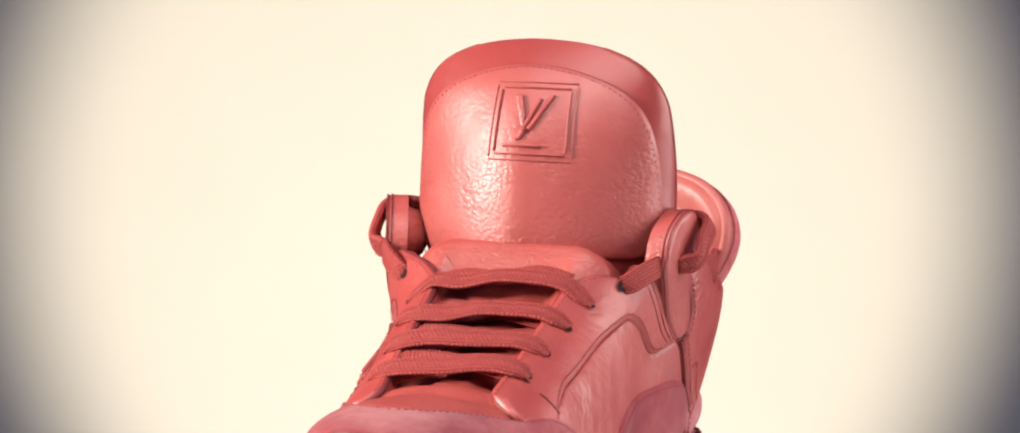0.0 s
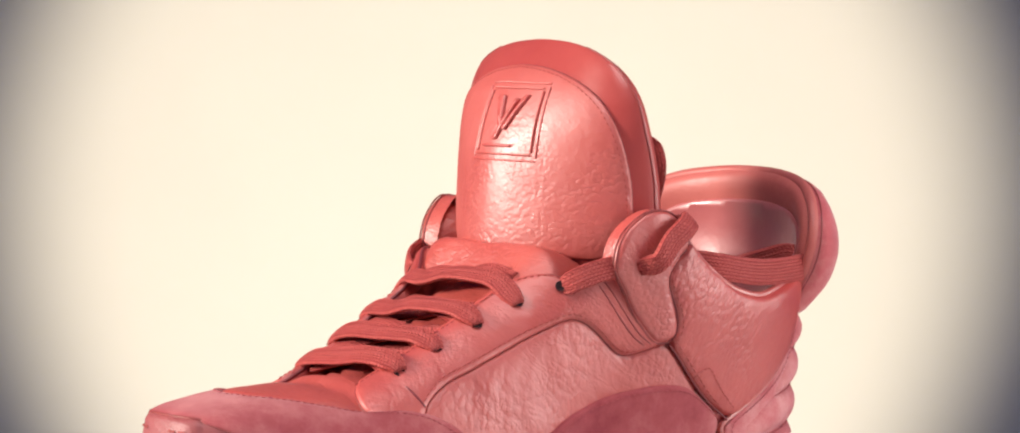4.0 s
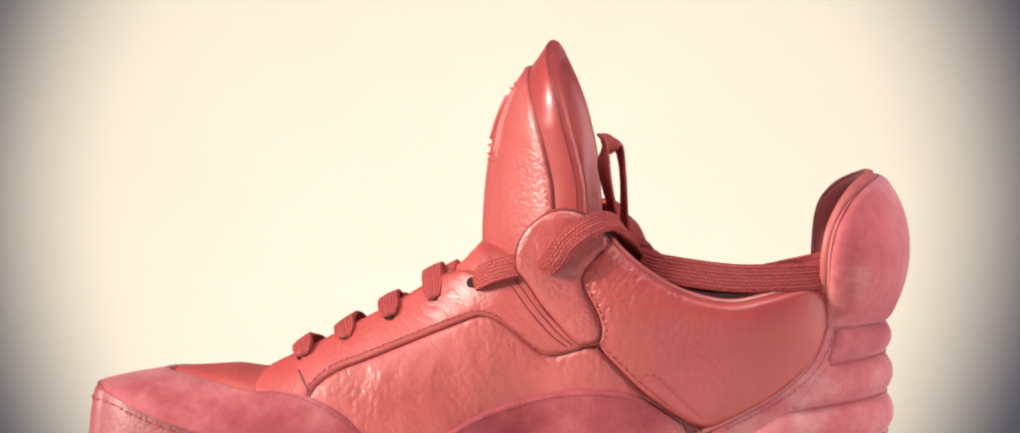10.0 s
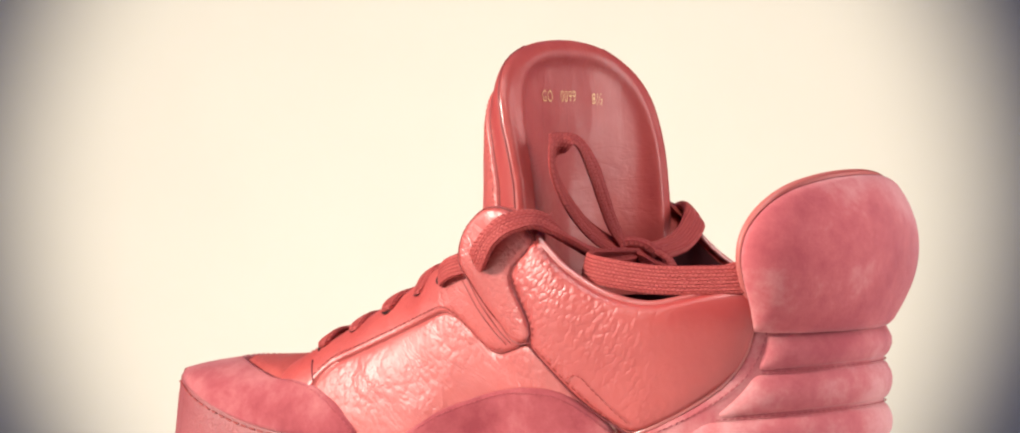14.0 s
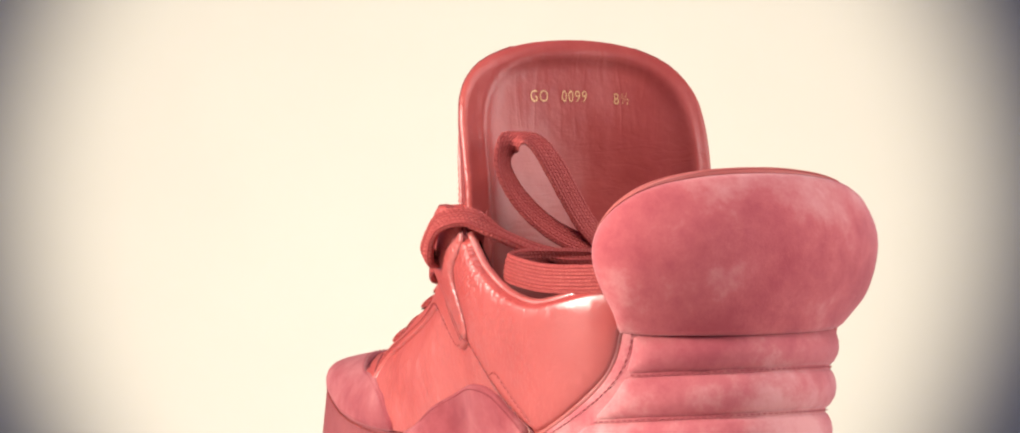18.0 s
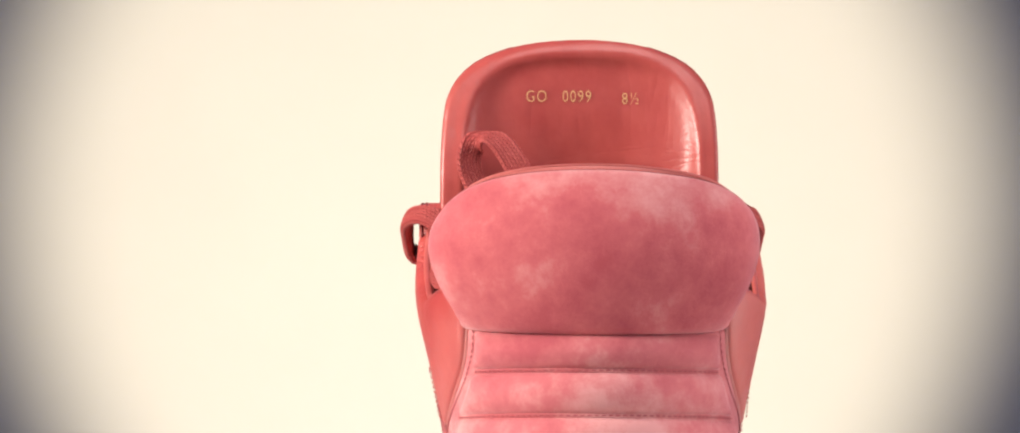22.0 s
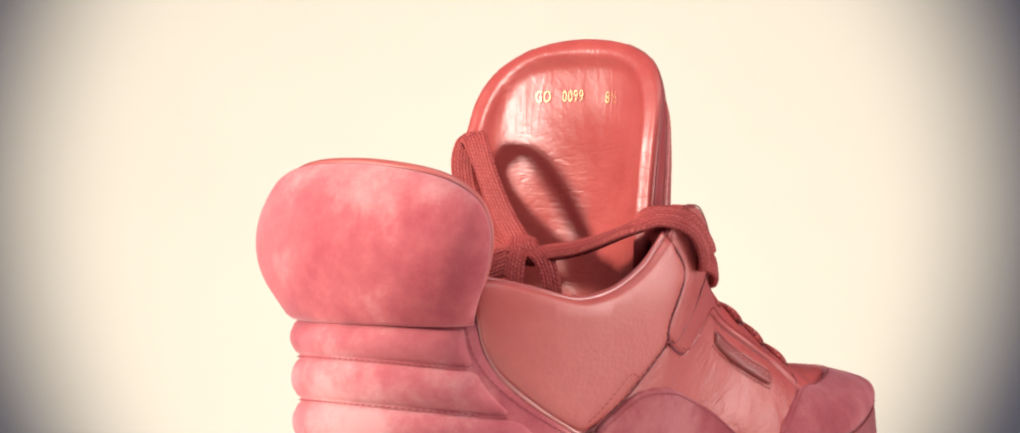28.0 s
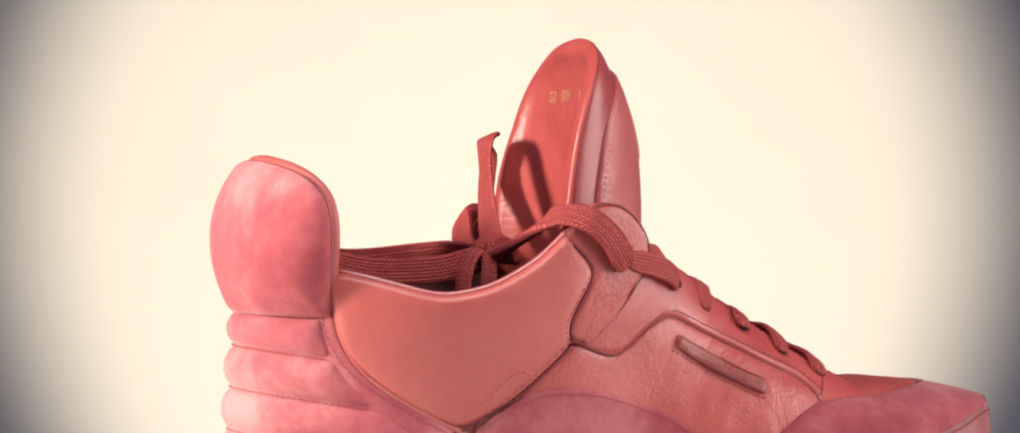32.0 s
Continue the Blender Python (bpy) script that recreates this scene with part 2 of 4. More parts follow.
def panel(name, outline, mapf, mat, parent, t=0.0014, r=0.0012, bulge=0.0, reach=0.012, under=0.0022, step=0.0028, side=1, label="", smooth=2, edge=None, wrinkle=0.0):
    """A cut piece of leather laid on a curved surface: rounded rim, thickness, optional padding. outline in the surface's own (a, b)."""
    poly = even(chaikin(outline, smooth), step * 0.6)
    lo, hi = poly.min(0), poly.max(0)
    gx, gy = np.meshgrid(np.arange(lo[0], hi[0], step), np.arange(lo[1], hi[1], step * 0.87))
    gx = gx + (np.arange(gx.shape[0])[:, None] % 2) * step * 0.5
    grid = np.stack([gx.ravel(), gy.ravel()], 1)
    grid = grid[inside(grid, poly)]
    grid = grid[edge_distance(grid, poly) > r * 1.6] if len(grid) else grid
    tan = np.roll(poly, -1, 0) - np.roll(poly, 1, 0)
    nor = np.stack([-tan[:, 1], tan[:, 0]], 1) / (np.linalg.norm(tan, axis=1)[:, None] + 1e-12)
    area = (poly[:, 0] * np.roll(poly[:, 1], -1) - np.roll(poly[:, 0], -1) * poly[:, 1]).sum()
    nor *= 1 if area > 0 else -1
    rings = []
    for f in (0.35, 1.0):
        ring = poly + nor * r * f
        ok = inside(ring, poly) & (edge_distance(ring, poly) > r * f * 0.9)
        rings.append(ring[ok])
    n = len(poly)
    pts = np.vstack([poly, *rings, grid])
    from mathutils.geometry import delaunay_2d_cdt
    co, _, tris, orig, _, _ = delaunay_2d_cdt([Vector(p) for p in pts], [(i, (i + 1) % n) for i in range(n)], [], 1, 1e-7)
    co = np.array([tuple(c) for c in co])
    d = edge_distance(co, poly)
    d[[i for i, o in enumerate(orig) if any(k < n for k in o)]] = 0
    verts, norms = [], []
    for (a, b), dd in zip(co, d):
        p, nn = normal_at(mapf, a, b)
        nn *= side
        h = t * math.sqrt(max(0, 1 - (1 - min(dd / r, 1)) ** 2)) + bulge * (1 - (1 - min(dd / reach, 1)) ** 2)
        if wrinkle:
            h += wrinkle * min(dd / 0.006, 1) * (noise.noise((p.x * 90, p.y * 60, p.z * 45)) + 0.5 * noise.noise((p.x * 230, p.y * 150, p.z * 90)))
        verts.append(p + nn * h)
        norms.append(nn)
    faces = []
    for f in tris:
        a, b, c = (verts[i] for i in f)
        faces.append(f if (b - a).cross(c - a).dot(norms[f[0]]) > 0 else f[::-1])
    where = {k: i for i, o in enumerate(orig) for k in o}
    base = len(verts)
    ring = [where[k] for k in range(n)]
    verts += [verts[i] - norms[i] * under for i in ring]
    for k in range(n):
        a, b, c, e = ring[k], ring[(k + 1) % n], base + (k + 1) % n, base + k
        q = (a, e, c, b)
        va, vb, vc = verts[a], verts[e], verts[c]
        mid = Vector(np.mean([verts[i] for i in ring], axis=0))
        faces.append(q if (vb - va).cross(vc - va).dot(va - mid) > 0 else q[::-1])
    ob = mesh_ob(name, verts, faces, mat, parent, label)
    if edge:
        tube("edge", [verts[i] + norms[i] * edge[0] * 0.3 for i in ring], edge[0], edge[1], ob, closed=True)
    return ob


def tube(name, path, radius, mat, parent, closed=False, label="", sides=6):
    """A round cord along a path; radius may be a function of 0..1."""
    p = [Vector(v) for v in path]
    n = len(p)
    verts, faces = [], []
    up = Vector((0.13, 0.31, 0.94))
    for i in range(n):
        a = p[(i - 1) % n] if closed else p[max(i - 1, 0)]
        b = p[(i + 1) % n] if closed else p[min(i + 1, n - 1)]
        d = (b - a).normalized()
        u = (up - d * up.dot(d)).normalized()
        up = u
        v = d.cross(u)
        rr = radius(i / max(1, n - 1)) if callable(radius) else radius
        for k in range(sides):
            w = 2 * math.pi * k / sides
            verts.append(p[i] + (u * math.cos(w) + v * math.sin(w)) * rr)
    for i in range(n if closed else n - 1):
        j = (i + 1) % n
        for k in range(sides):
            faces.append((i * sides + k, i * sides + (k + 1) % sides, j * sides + (k + 1) % sides, j * sides + k))
    if not closed:
        faces += [tuple(range(sides))[::-1], tuple((n - 1) * sides + k for k in range(sides))]
    return mesh_ob(name, verts, faces, mat, parent, label)


def smooth_path(pts, step=0.0015, closed=False):
    """Catmull-Rom through points."""
    p = [Vector(v) for v in pts]
    if not closed:
        p = [p[0] * 2 - p[1]] + p + [p[-1] * 2 - p[-2]]
    out = []
    for i in range(1, len(p) - 2):
        a, b, c, d = p[i - 1], p[i], p[i + 1], p[i + 2]
        n = max(2, int((c - b).length / step))
        for k in range(n):
            t = k / n
            out.append(0.5 * ((2 * b) + (c - a) * t + (2 * a - 5 * b + 4 * c - d) * t * t + (3 * b - a - 3 * c + d) * t**3))
    out.append(p[-2])
    return out


def ribbon(name, pts, ups, width, thick, parent, label="", mat=None, ribs=5, pinch=1.0):
    """A flat woven lace along pts; ups give the direction in which its flat face looks."""
    path = smooth_path(pts)
    s0 = np.r_[0, np.cumsum([(Vector(b) - Vector(a)).length for a, b in zip(pts, pts[1:])])]
    s0 = s0 / s0[-1]
    acc = np.r_[0, np.cumsum([(b - a).length for a, b in zip(path, path[1:])])]
    length = acc[-1]
    U = np.array([tuple(Vector(u).normalized()) for u in ups])
    m = 40
    prof = []
    for k in range(m):
        w = 2 * math.pi * k / m
        cx, sy = math.cos(w), math.sin(w)
        x = math.copysign(abs(cx) ** 0.75, cx) * width / 2
        prof.append((x, math.copysign(abs(sy) ** 0.6, sy) * thick / 2 * (1 + 0.13 * math.cos(x / width * 2 * math.pi * ribs)), k))
    verts, faces, uvs = [], [], []
    n = len(path)
    for i, p in enumerate(path):
        d = (path[min(i + 1, n - 1)] - path[max(i - 1, 0)]).normalized()
        s = acc[i] / length
        u = Vector([np.interp(s, s0, U[:, k]) for k in range(3)])
        u = (u - d * u.dot(d)).normalized()
        v = d.cross(u)
        g = 1 - (1 - pinch) * max(0, 1 - min(acc[i], length - acc[i]) / 0.006) ** 1.5
        for x, y, k in prof:
            verts.append(p + v * x * g + u * y * (2 - g))
            uvs.append((acc[i], x + (0.05 if y < 0 else 0)))
    for i in range(n - 1):
        for k in range(m):
            faces.append((i * m + k, i * m + (k + 1) % m, (i + 1) * m + (k + 1) % m, (i + 1) * m + k))
    faces += [tuple(range(m))[::-1], tuple((n - 1) * m + k for k in range(m))]
    return mesh_ob(name, verts, faces, mat or LACE, parent, label, uvs=uvs)


def stitches(path_pts, parent, norm_pts, length=0.0014, gap=0.0009, radius=0.00020, mat=None, name="stitching"):
    """Short raised threads along a line, joined."""
    p = np.array([tuple(v) for v in path_pts])
    nn = np.array([tuple(v) for v in norm_pts])
    s = np.r_[0, np.cumsum(np.linalg.norm(np.diff(p, axis=0), axis=1))]
    verts, faces = [], []
    q = 0.0
    while q + length < s[-1]:
        pa = [np.array([np.interp(q + length * f, s, p[:, k]) for k in range(3)]) for f in (0, 0.25, 0.75, 1)]
        n0 = np.array([np.interp(q + length / 2, s, nn[:, k]) for k in range(3)])
        n0 /= np.linalg.norm(n0)
        d = pa[3] - pa[0]
        d /= np.linalg.norm(d) + 1e-9
        v = np.cross(d, n0)
        base = len(verts)
        for j, c in enumerate(pa):
            lift = (-0.00015, 0.00008, 0.00008, -0.00015)[j]
            for ang in (0, 90, 180, 270):
                verts.append(c + n0 * (lift + radius * math.sin(radians(ang))) + v * radius * math.cos(radians(ang)))
        for j in range(3):
            for k in range(4):
                faces.append((base + j * 4 + k, base + j * 4 + (k + 1) % 4, base + j * 4 + 4 + (k + 1) % 4, base + j * 4 + 4 + k))
        q += length + gap
    return mesh_ob(name, verts, faces, mat or THREAD, parent)


def seam(mapf, pts, parent, side=1, lift=0.0016, mat=None, step=0.0012, length=0.0014, gap=0.0009):
    """Stitching along a line given on a surface."""
    line = even(chaikin(pts, 2, False), step, False)
    P, N = [], []
    for a, b in line:
        p, n = normal_at(mapf, a, b)
        P.append(p + n * side * lift)
        N.append(n * side)
    return stitches(P, parent, N, length, gap, mat=mat)


def groove(mapf, pts, parent, side=1, lift=0.0012, radius=0.00045, mat=None, name="seam_line"):
    line = even(chaikin(pts, 2, False), 0.002, False)
    P = []
    for a, b in line:
        p, n = normal_at(mapf, a, b)
        P.append(p + n * side * lift)
    return tube(name, P, radius, mat or EDGE, parent)


# ---- studio ----
def box(name, lo, hi, mat, kind="structure", label="", category="", parent=None):
    bm = bmesh.new()
    bmesh.ops.create_cube(bm, size=1.0)
    for v in bm.verts:
        v.co = Vector([lo[i] + (v.co[i] + 0.5) * (hi[i] - lo[i]) for i in range(3)])
    bmesh.ops.bevel(bm, geom=bm.edges[:], offset=min(0.004, min(h - l for l, h in zip(lo, hi)) * 0.2), segments=2, affect="EDGES")
    me = bpy.data.meshes.new(name)
    bm.to_mesh(me)
    bm.free()
    me.materials.append(mat)
    ob = new(name, me)
    if parent is not None:
        ob.parent = parent
    return tagged(ob, label, category, kind=kind) if parent is None else ob


box("floor", (-2.6, -2.6, -0.80), (2.6, 4.1, -0.75), STUDIO, label="unseen studio floor, blue to tint bounced light", category="floor")
box("wall_north", (-2.6, 4.0, -0.75), (2.6, 4.1, 2.0), WALLPAINT, label="plain cream backdrop wall lit by an added spot", category="wall")
box("wall_south", (-2.6, -2.6, -0.75), (2.6, -2.5, 2.0), STUDIO, label="unseen studio wall, blue to tint bounced light", category="wall")
box("wall_west", (-2.6, -2.5, -0.75), (-2.5, 4.0, 2.0), STUDIO, label="unseen studio wall, blue to tint bounced light", category="wall")
box("wall_east", (2.5, -2.5, -0.75), (2.6, 4.0, 2.0), STUDIO, label="unseen studio wall, blue to tint bounced light", category="wall")
box("ceiling", (-2.6, -2.6, 2.0), (2.6, 4.1, 2.1), STUDIO, label="unseen studio ceiling, blue to tint bounced light", category="ceiling")
table = tagged(new("table"), "plain white display table under the shoe", "table")
table.location = (0, 0, -0.75)
box("tabletop", (-0.45, -0.30, 0.72), (0.45, 0.22, 0.75), TABLETOP, parent=table)
for lx in (-0.41, 0.41):
    for ly in (-0.26, 0.18):
        box("leg", (lx - 0.02, ly - 0.02, 0), (lx + 0.02, ly + 0.02, 0.72), STEEL, parent=table)

# ---- the shoe: its base form. Toe towards -x ----
shoe = tagged(new("shoe"), "coral red leather and pink suede trainer with flat woven laces", "shoe")

crest = curve([(-0.1655, 0.0455), (-0.158, 0.0475), (-0.141, 0.0508), (-0.129, 0.0523), (-0.117, 0.0530), (-0.105, 0.0545), (-0.094, 0.0600), (-0.082, 0.0665),
               (-0.068, 0.0750), (-0.054, 0.0840), (-0.040, 0.0940), (-0.026, 0.1045), (-0.012, 0.115), (0.002, 0.127), (0.02, 0.135), (0.13, 0.135)])
boxy = curve([(-0.17, 2.2), (-0.13, 2.4), (-0.09, 3.1), (-0.04, 3.1), (-0.027, 3.3), (0.0, 3.4), (0.13, 3.4)])
boxy_far = curve([(-0.17, 2.2), (-0.13, 2.1), (-0.09, 1.9), (-0.06, 2.15), (-0.04, 2.4), (-0.02, 2.9), (0.0, 3.4), (0.13, 3.4)])
base_z = curve([(-0.170, 0.0450), (-0.158, 0.0435), (-0.147, 0.039), (-0.135, 0.0350), (-0.124, 0.0320), (-0.102, 0.0285), (-0.07, 0.027), (0.13, 0.027)])
half = curve([(-0.1655, 0.002), (-0.164, 0.0092), (-0.160, 0.0150), (-0.154, 0.0212), (-0.145, 0.0268), (-0.130, 0.0328), (-0.112, 0.0378), (-0.09, 0.0402), (-0.06, 0.0430),
              (-0.03, 0.0438), (-0.012, 0.0460), (0.0, 0.0492), (0.014, 0.0535), (0.03, 0.0550), (0.05, 0.0545), (0.13, 0.0545)])
mid_y = curve([(-0.17, 0.0045), (-0.15, 0.0060), (-0.13, 0.0080), (-0.11, 0.0096), (-0.09, 0.0100), (-0.06, 0.0100), (-0.03, 0.0090), (0.0, 0.0116), (0.03, 0.0122), (0.05, 0.0128), (0.09, 0.0130), (0.13, 0.0130)])
lean = curve([(0.02, 0.84), (0.045, 0.904), (0.065, 0.974), (0.085, 1.050), (0.105, 1.058), (0.14, 1.076)])
rear = curve([(0.02, 0.122), (0.05, 0.1205), (0.08, 0.1190), (0.10, 0.1185), (0.14, 0.1185)])
X0, PW = 0.05, 2.0


def wall_half(x, z):
    w = half(x) * lean(z)
    if x > X0:
        q = min((x - X0) / (rear(z) - X0), 0.9999)
        w *= (1 - q**PW) ** (1 / PW)
    return w


def full(x, s):
    """How square the forefoot's arch is on either side."""
    return boxy(x) if s < 0 else boxy_far(x)


def half_at(x, z, s, wall=False):
    """Half the shoe's width at a place along it and a height."""
    if wall or x >= 0.0:
        return wall_half(x, z)
    h = min(max((z - base_z(x)) / (crest(x) - base_z(x)), 0), 1)
    arch = half(x) * max(0.0, 1 - h**full(x, s)) ** (1 / full(x, s))
    k = min(max((x + 0.045) / 0.045, 0), 1)
    k = k * k * (3 - 2 * k)
    return arch * (1 - k) + wall_half(x, z) * k


G = 0.055


def flank(sgn, wall=False):
    """One side of the shoe: (x, arc up the side) to a place."""
    def f(x, m):
        psi = min(max(m / G, -0.3), math.pi / 2)
        z = base_z(x) + (crest(x) - base_z(x)) * math.sin(psi)
        return Vector((x, mid_y(x) + sgn * half_at(x, z, sgn, wall), z))
    return f


def arch(x, m):
    """Over the top of the forefoot, from one side to the other."""
    a = min(max(m / G, -math.pi / 2), math.pi / 2)
    z = base_z(x) + (crest(x) - base_z(x)) * math.cos(a)
    return Vector((x, mid_y(x) + math.copysign(half_at(x, z, a), a), z))


def up(x, z):
    """(x, z) seen from the side, to (x, arc)."""
    q = (z - base_z(x)) / (crest(x) - base_z(x))
    return (x, G * math.asin(min(max(q, -0.25), 0.999)))


def ups(pairs):
    return [up(a / 1000, b / 1000) for a, b in pairs]


def heel(m, z):
    """Round the back of the heel: arc from the middle, height."""
    a = min(max(m / 0.05, -1.55), 1.55)
    w = wall_half(X0, z)
    x = X0 + (rear(z) - X0) * abs(math.cos(a)) ** (2 / PW)
    y = math.copysign(abs(math.sin(a)) ** (2 / PW), a) * w
    return Vector((x, mid_y(x) + y, z))


def heel_arc(x, z):
    """The arc at which the heel wall reaches forward to x."""
    q = min(max((x - X0) / (rear(z) - X0), 0.01), 1)
    return 0.05 * math.acos(min(1, q ** (PW / 2)))


# outlines seen from the side, in millimetres: along the shoe, height
COLLAR_TOP = [(20, 107), (25, 102), (32, 96), (44, 89), (55, 86), (64, 85), (73, 87), (84, 90), (98, 93)]
COLLAR_REAR = [(98.5, 89), (97, 80), (94, 69), (89, 61), (75, 50), (62, 43), (54, 40)]
STRAP_SEAM = [(17, 69), (27, 59), (38, 49), (54, 40)]
STRAP_CURL = [(17, 71), (19, 75), (17, 81), (13, 88), (11, 93), (13, 97.5), (19, 103)]
STRAP = [(-12, 95), (-12, 102), (-9, 109), (-2, 115), (4, 117), (11, 116), (18, 110.5), (21, 105.5), (19, 102), (13, 97), (11, 93), (13, 88), (17, 81), (19, 75),
         (18, 70.5), (11, 69), (5, 75), (-2, 82), (-8, 91)]
EYESTAY_LOW = [(-85.5, 40), (-85, 45), (-84, 49), (-80, 53), (-74, 57), (-66, 60), (-57, 64), (-48, 68), (-39, 72), (-30, 76), (-24, 78.5), (-18, 77), (-12, 73), (-5, 67), (0, 64.5), (6, 66), (14, 69)]
SUEDE_TOP = [(-40, 34), (-34, 38), (-25, 44), (-12, 49), (0, 52.5), (11, 54.5), (22, 55), (30, 53.5), (38, 49), (50, 41)]


def grid_mesh(name, rows, mat, parent, label="", closed=False, flip=False):
    verts = [v for r in rows for v in r]
    n = len(rows[0])
    faces = []
    for i in range(len(rows) - 1):
        for k in range(n if closed else n - 1):
            j = (k + 1) % n
            f = (i * n + k, i * n + j, (i + 1) * n + j, (i + 1) * n + k)
            faces.append(f[::-1] if flip else f)
    return mesh_ob(name, verts, faces, mat, parent, label)


def plan_ring(z, grow, steps=96):
    """The shoe's outline on the ground at a height, grown outwards."""
    pts = []
    for k in range(steps + 1):
        u = k / steps
        x = -0.1650 + (0.05 + 0.1650) * (1 - math.cos(u * math.pi / 2)) if u < 1 else X0
        pts.append(Vector((x, mid_y(x) - half(x) * 0.96, z)))
    for k in range(1, 48):
        a = -math.pi / 2 + math.pi * k / 48
        x = X0 + (0.1225 - X0) * math.cos(a) ** (2 / PW)
        pts.append(Vector((x, mid_y(x) + math.copysign(abs(math.sin(a)) ** (2 / PW), a) * half(X0) * 0.96, z)))
    for k in range(steps, -1, -1):
        u = k / steps
        x = -0.1650 + (0.05 + 0.1650) * (1 - math.cos(u * math.pi / 2)) if u < 1 else X0
        pts.append(Vector((x, mid_y(x) + half(x) * 0.96, z)))
    n = len(pts)
    out = []
    for i in range(n):
        d = pts[(i + 2) % n] - pts[(i - 2) % n]
        nrm = Vector((d.y, -d.x, 0)).normalized()
        out.append(pts[i] + nrm * grow)
    return out


def build_sole():
    rows = []
    for frac, grow in ((0.0, -0.004), (0.0, 0.002), (0.06, 0.0045), (0.35, 0.0048), (0.8, 0.0030), (0.95, 0.0020), (1.0, 0.0008), (1.0, -0.0035)):
        ring = plan_ring(0, grow)
        rows.append([Vector((p.x, p.y, frac * (base_z(p.x) + 0.0025))) for p in ring])
    sole = grid_mesh("sole", rows, RUBBER, shoe, "dusky red rubber cupsole with a stitched top edge", closed=True)
    ring = [Vector((p.x, p.y, 0.90 * (base_z(p.x) + 0.0025))) for p in plan_ring(0, 0.0026)]
    ctr = [Vector((p.x, p.y, 0)) - Vector((max(-0.12, min(p.x, 0.07)), 0.003, 0)) for p in ring]
    stitches(ring, sole, [c.normalized() for c in ctr], 0.0030, 0.0014, 0.0004)
    line = [Vector((p.x, p.y, 0.985 * (base_z(p.x) + 0.0025) + 0.0008)) for p in plan_ring(0, 0.0004)]
    tube("welt", line, 0.0006, WORN_EDGE, sole, closed=True)
    bottom = plan_ring(0.0, -0.004)
    mesh_ob("outsole", [Vector((p.x, p.y, 0.0003)) for p in bottom], [tuple(range(len(bottom)))[::-1]], RUBBER, shoe, smooth=False)


def throat(x, y, z):
    """Between the eyestays the form is flattened."""
    k = min(max((x + 0.098) / 0.014, 0), 1) * min(max((-0.0275 - x) / 0.007, 0), 1)
    d = abs(y - mid_y(x))
    if k == 0 or d > 0.0235:
        return z
    q = 0.0235 / half(x)
    trench = 0.0045 * min(max((d - 0.009) / 0.008, 0), 1)
    return z + (base_z(x) + (crest(x) - base_z(x)) * (1 - q**full(x, y - mid_y(x))) ** (1 / full(x, y - mid_y(x))) - 0.0026 - trench - z) * k * min(1, (0.0235 - d) / 0.003)


cap_limit = curve([(-0.1655, 0.0), (-0.1400, 0.0), (-0.136, 0.28), (-0.127, 0.49), (-0.114, 0.66), (-0.100, 0.80), (-0.02, 1.4)])  # half-angle left free by the toe cap


def build_body():
    # vamp and inner tongue under the laces
    rows = []
    for i in range(76):
        x = -0.1645 + 0.1390 * i / 75
        r = []
        for k in range(41):
            m = G * (-math.pi / 2 + math.pi * k / 40)
            p = arch(x, m)
            c = Vector((x, mid_y(x), base_z(x)))
            p.z = throat(x, p.y, p.z)
            over = min(max((cap_limit(x) - abs(m / G)) / 0.16, 0), 1) * min(max((-0.104 - x) / 0.012, 0), 1)
            r.append(p + (c - p) * 0.025 * (1 - over) + (p - c).normalized() * 0.0019 * over * (2 - over) + Vector((0, 0, 0.0005 * noise.noise((x * 60, p.y * 60, 1)))))
        rows.append(r)
    for k in range(1, 7):
        rows.append([p + Vector((0.0028 * k, 0, -0.0005 * k)) for p in rows[75]])
    grid_mesh("vamp", rows, CALM, shoe, "creased smooth coral leather vamp")
    # walls from the throat round the heel, outside and lining
    top = curve([(a / 1000, b / 1000) for a, b in [(-18, 84), (0, 92), (12, 104), (19, 107)] + COLLAR_TOP[1:]] + [(0.13, 0.094)])
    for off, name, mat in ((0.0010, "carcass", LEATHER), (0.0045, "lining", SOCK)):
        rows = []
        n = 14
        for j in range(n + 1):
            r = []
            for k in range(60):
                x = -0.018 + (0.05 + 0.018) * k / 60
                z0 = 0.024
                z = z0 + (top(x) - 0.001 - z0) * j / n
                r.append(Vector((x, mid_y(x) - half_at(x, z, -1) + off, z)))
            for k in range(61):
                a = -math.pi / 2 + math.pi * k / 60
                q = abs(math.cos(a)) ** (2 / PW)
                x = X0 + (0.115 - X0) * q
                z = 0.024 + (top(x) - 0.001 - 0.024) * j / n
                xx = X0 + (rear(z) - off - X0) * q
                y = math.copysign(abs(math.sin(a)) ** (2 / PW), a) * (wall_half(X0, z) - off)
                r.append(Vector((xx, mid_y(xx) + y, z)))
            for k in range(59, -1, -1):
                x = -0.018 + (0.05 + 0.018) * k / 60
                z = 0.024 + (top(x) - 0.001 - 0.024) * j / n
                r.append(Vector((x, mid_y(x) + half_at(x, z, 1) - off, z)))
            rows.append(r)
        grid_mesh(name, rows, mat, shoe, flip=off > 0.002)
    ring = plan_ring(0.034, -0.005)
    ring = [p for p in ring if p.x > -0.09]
    mesh_ob("insole", ring, [tuple(range(len(ring)))], SOCK, shoe, "red insole darkened with painted inner shade", smooth=False)


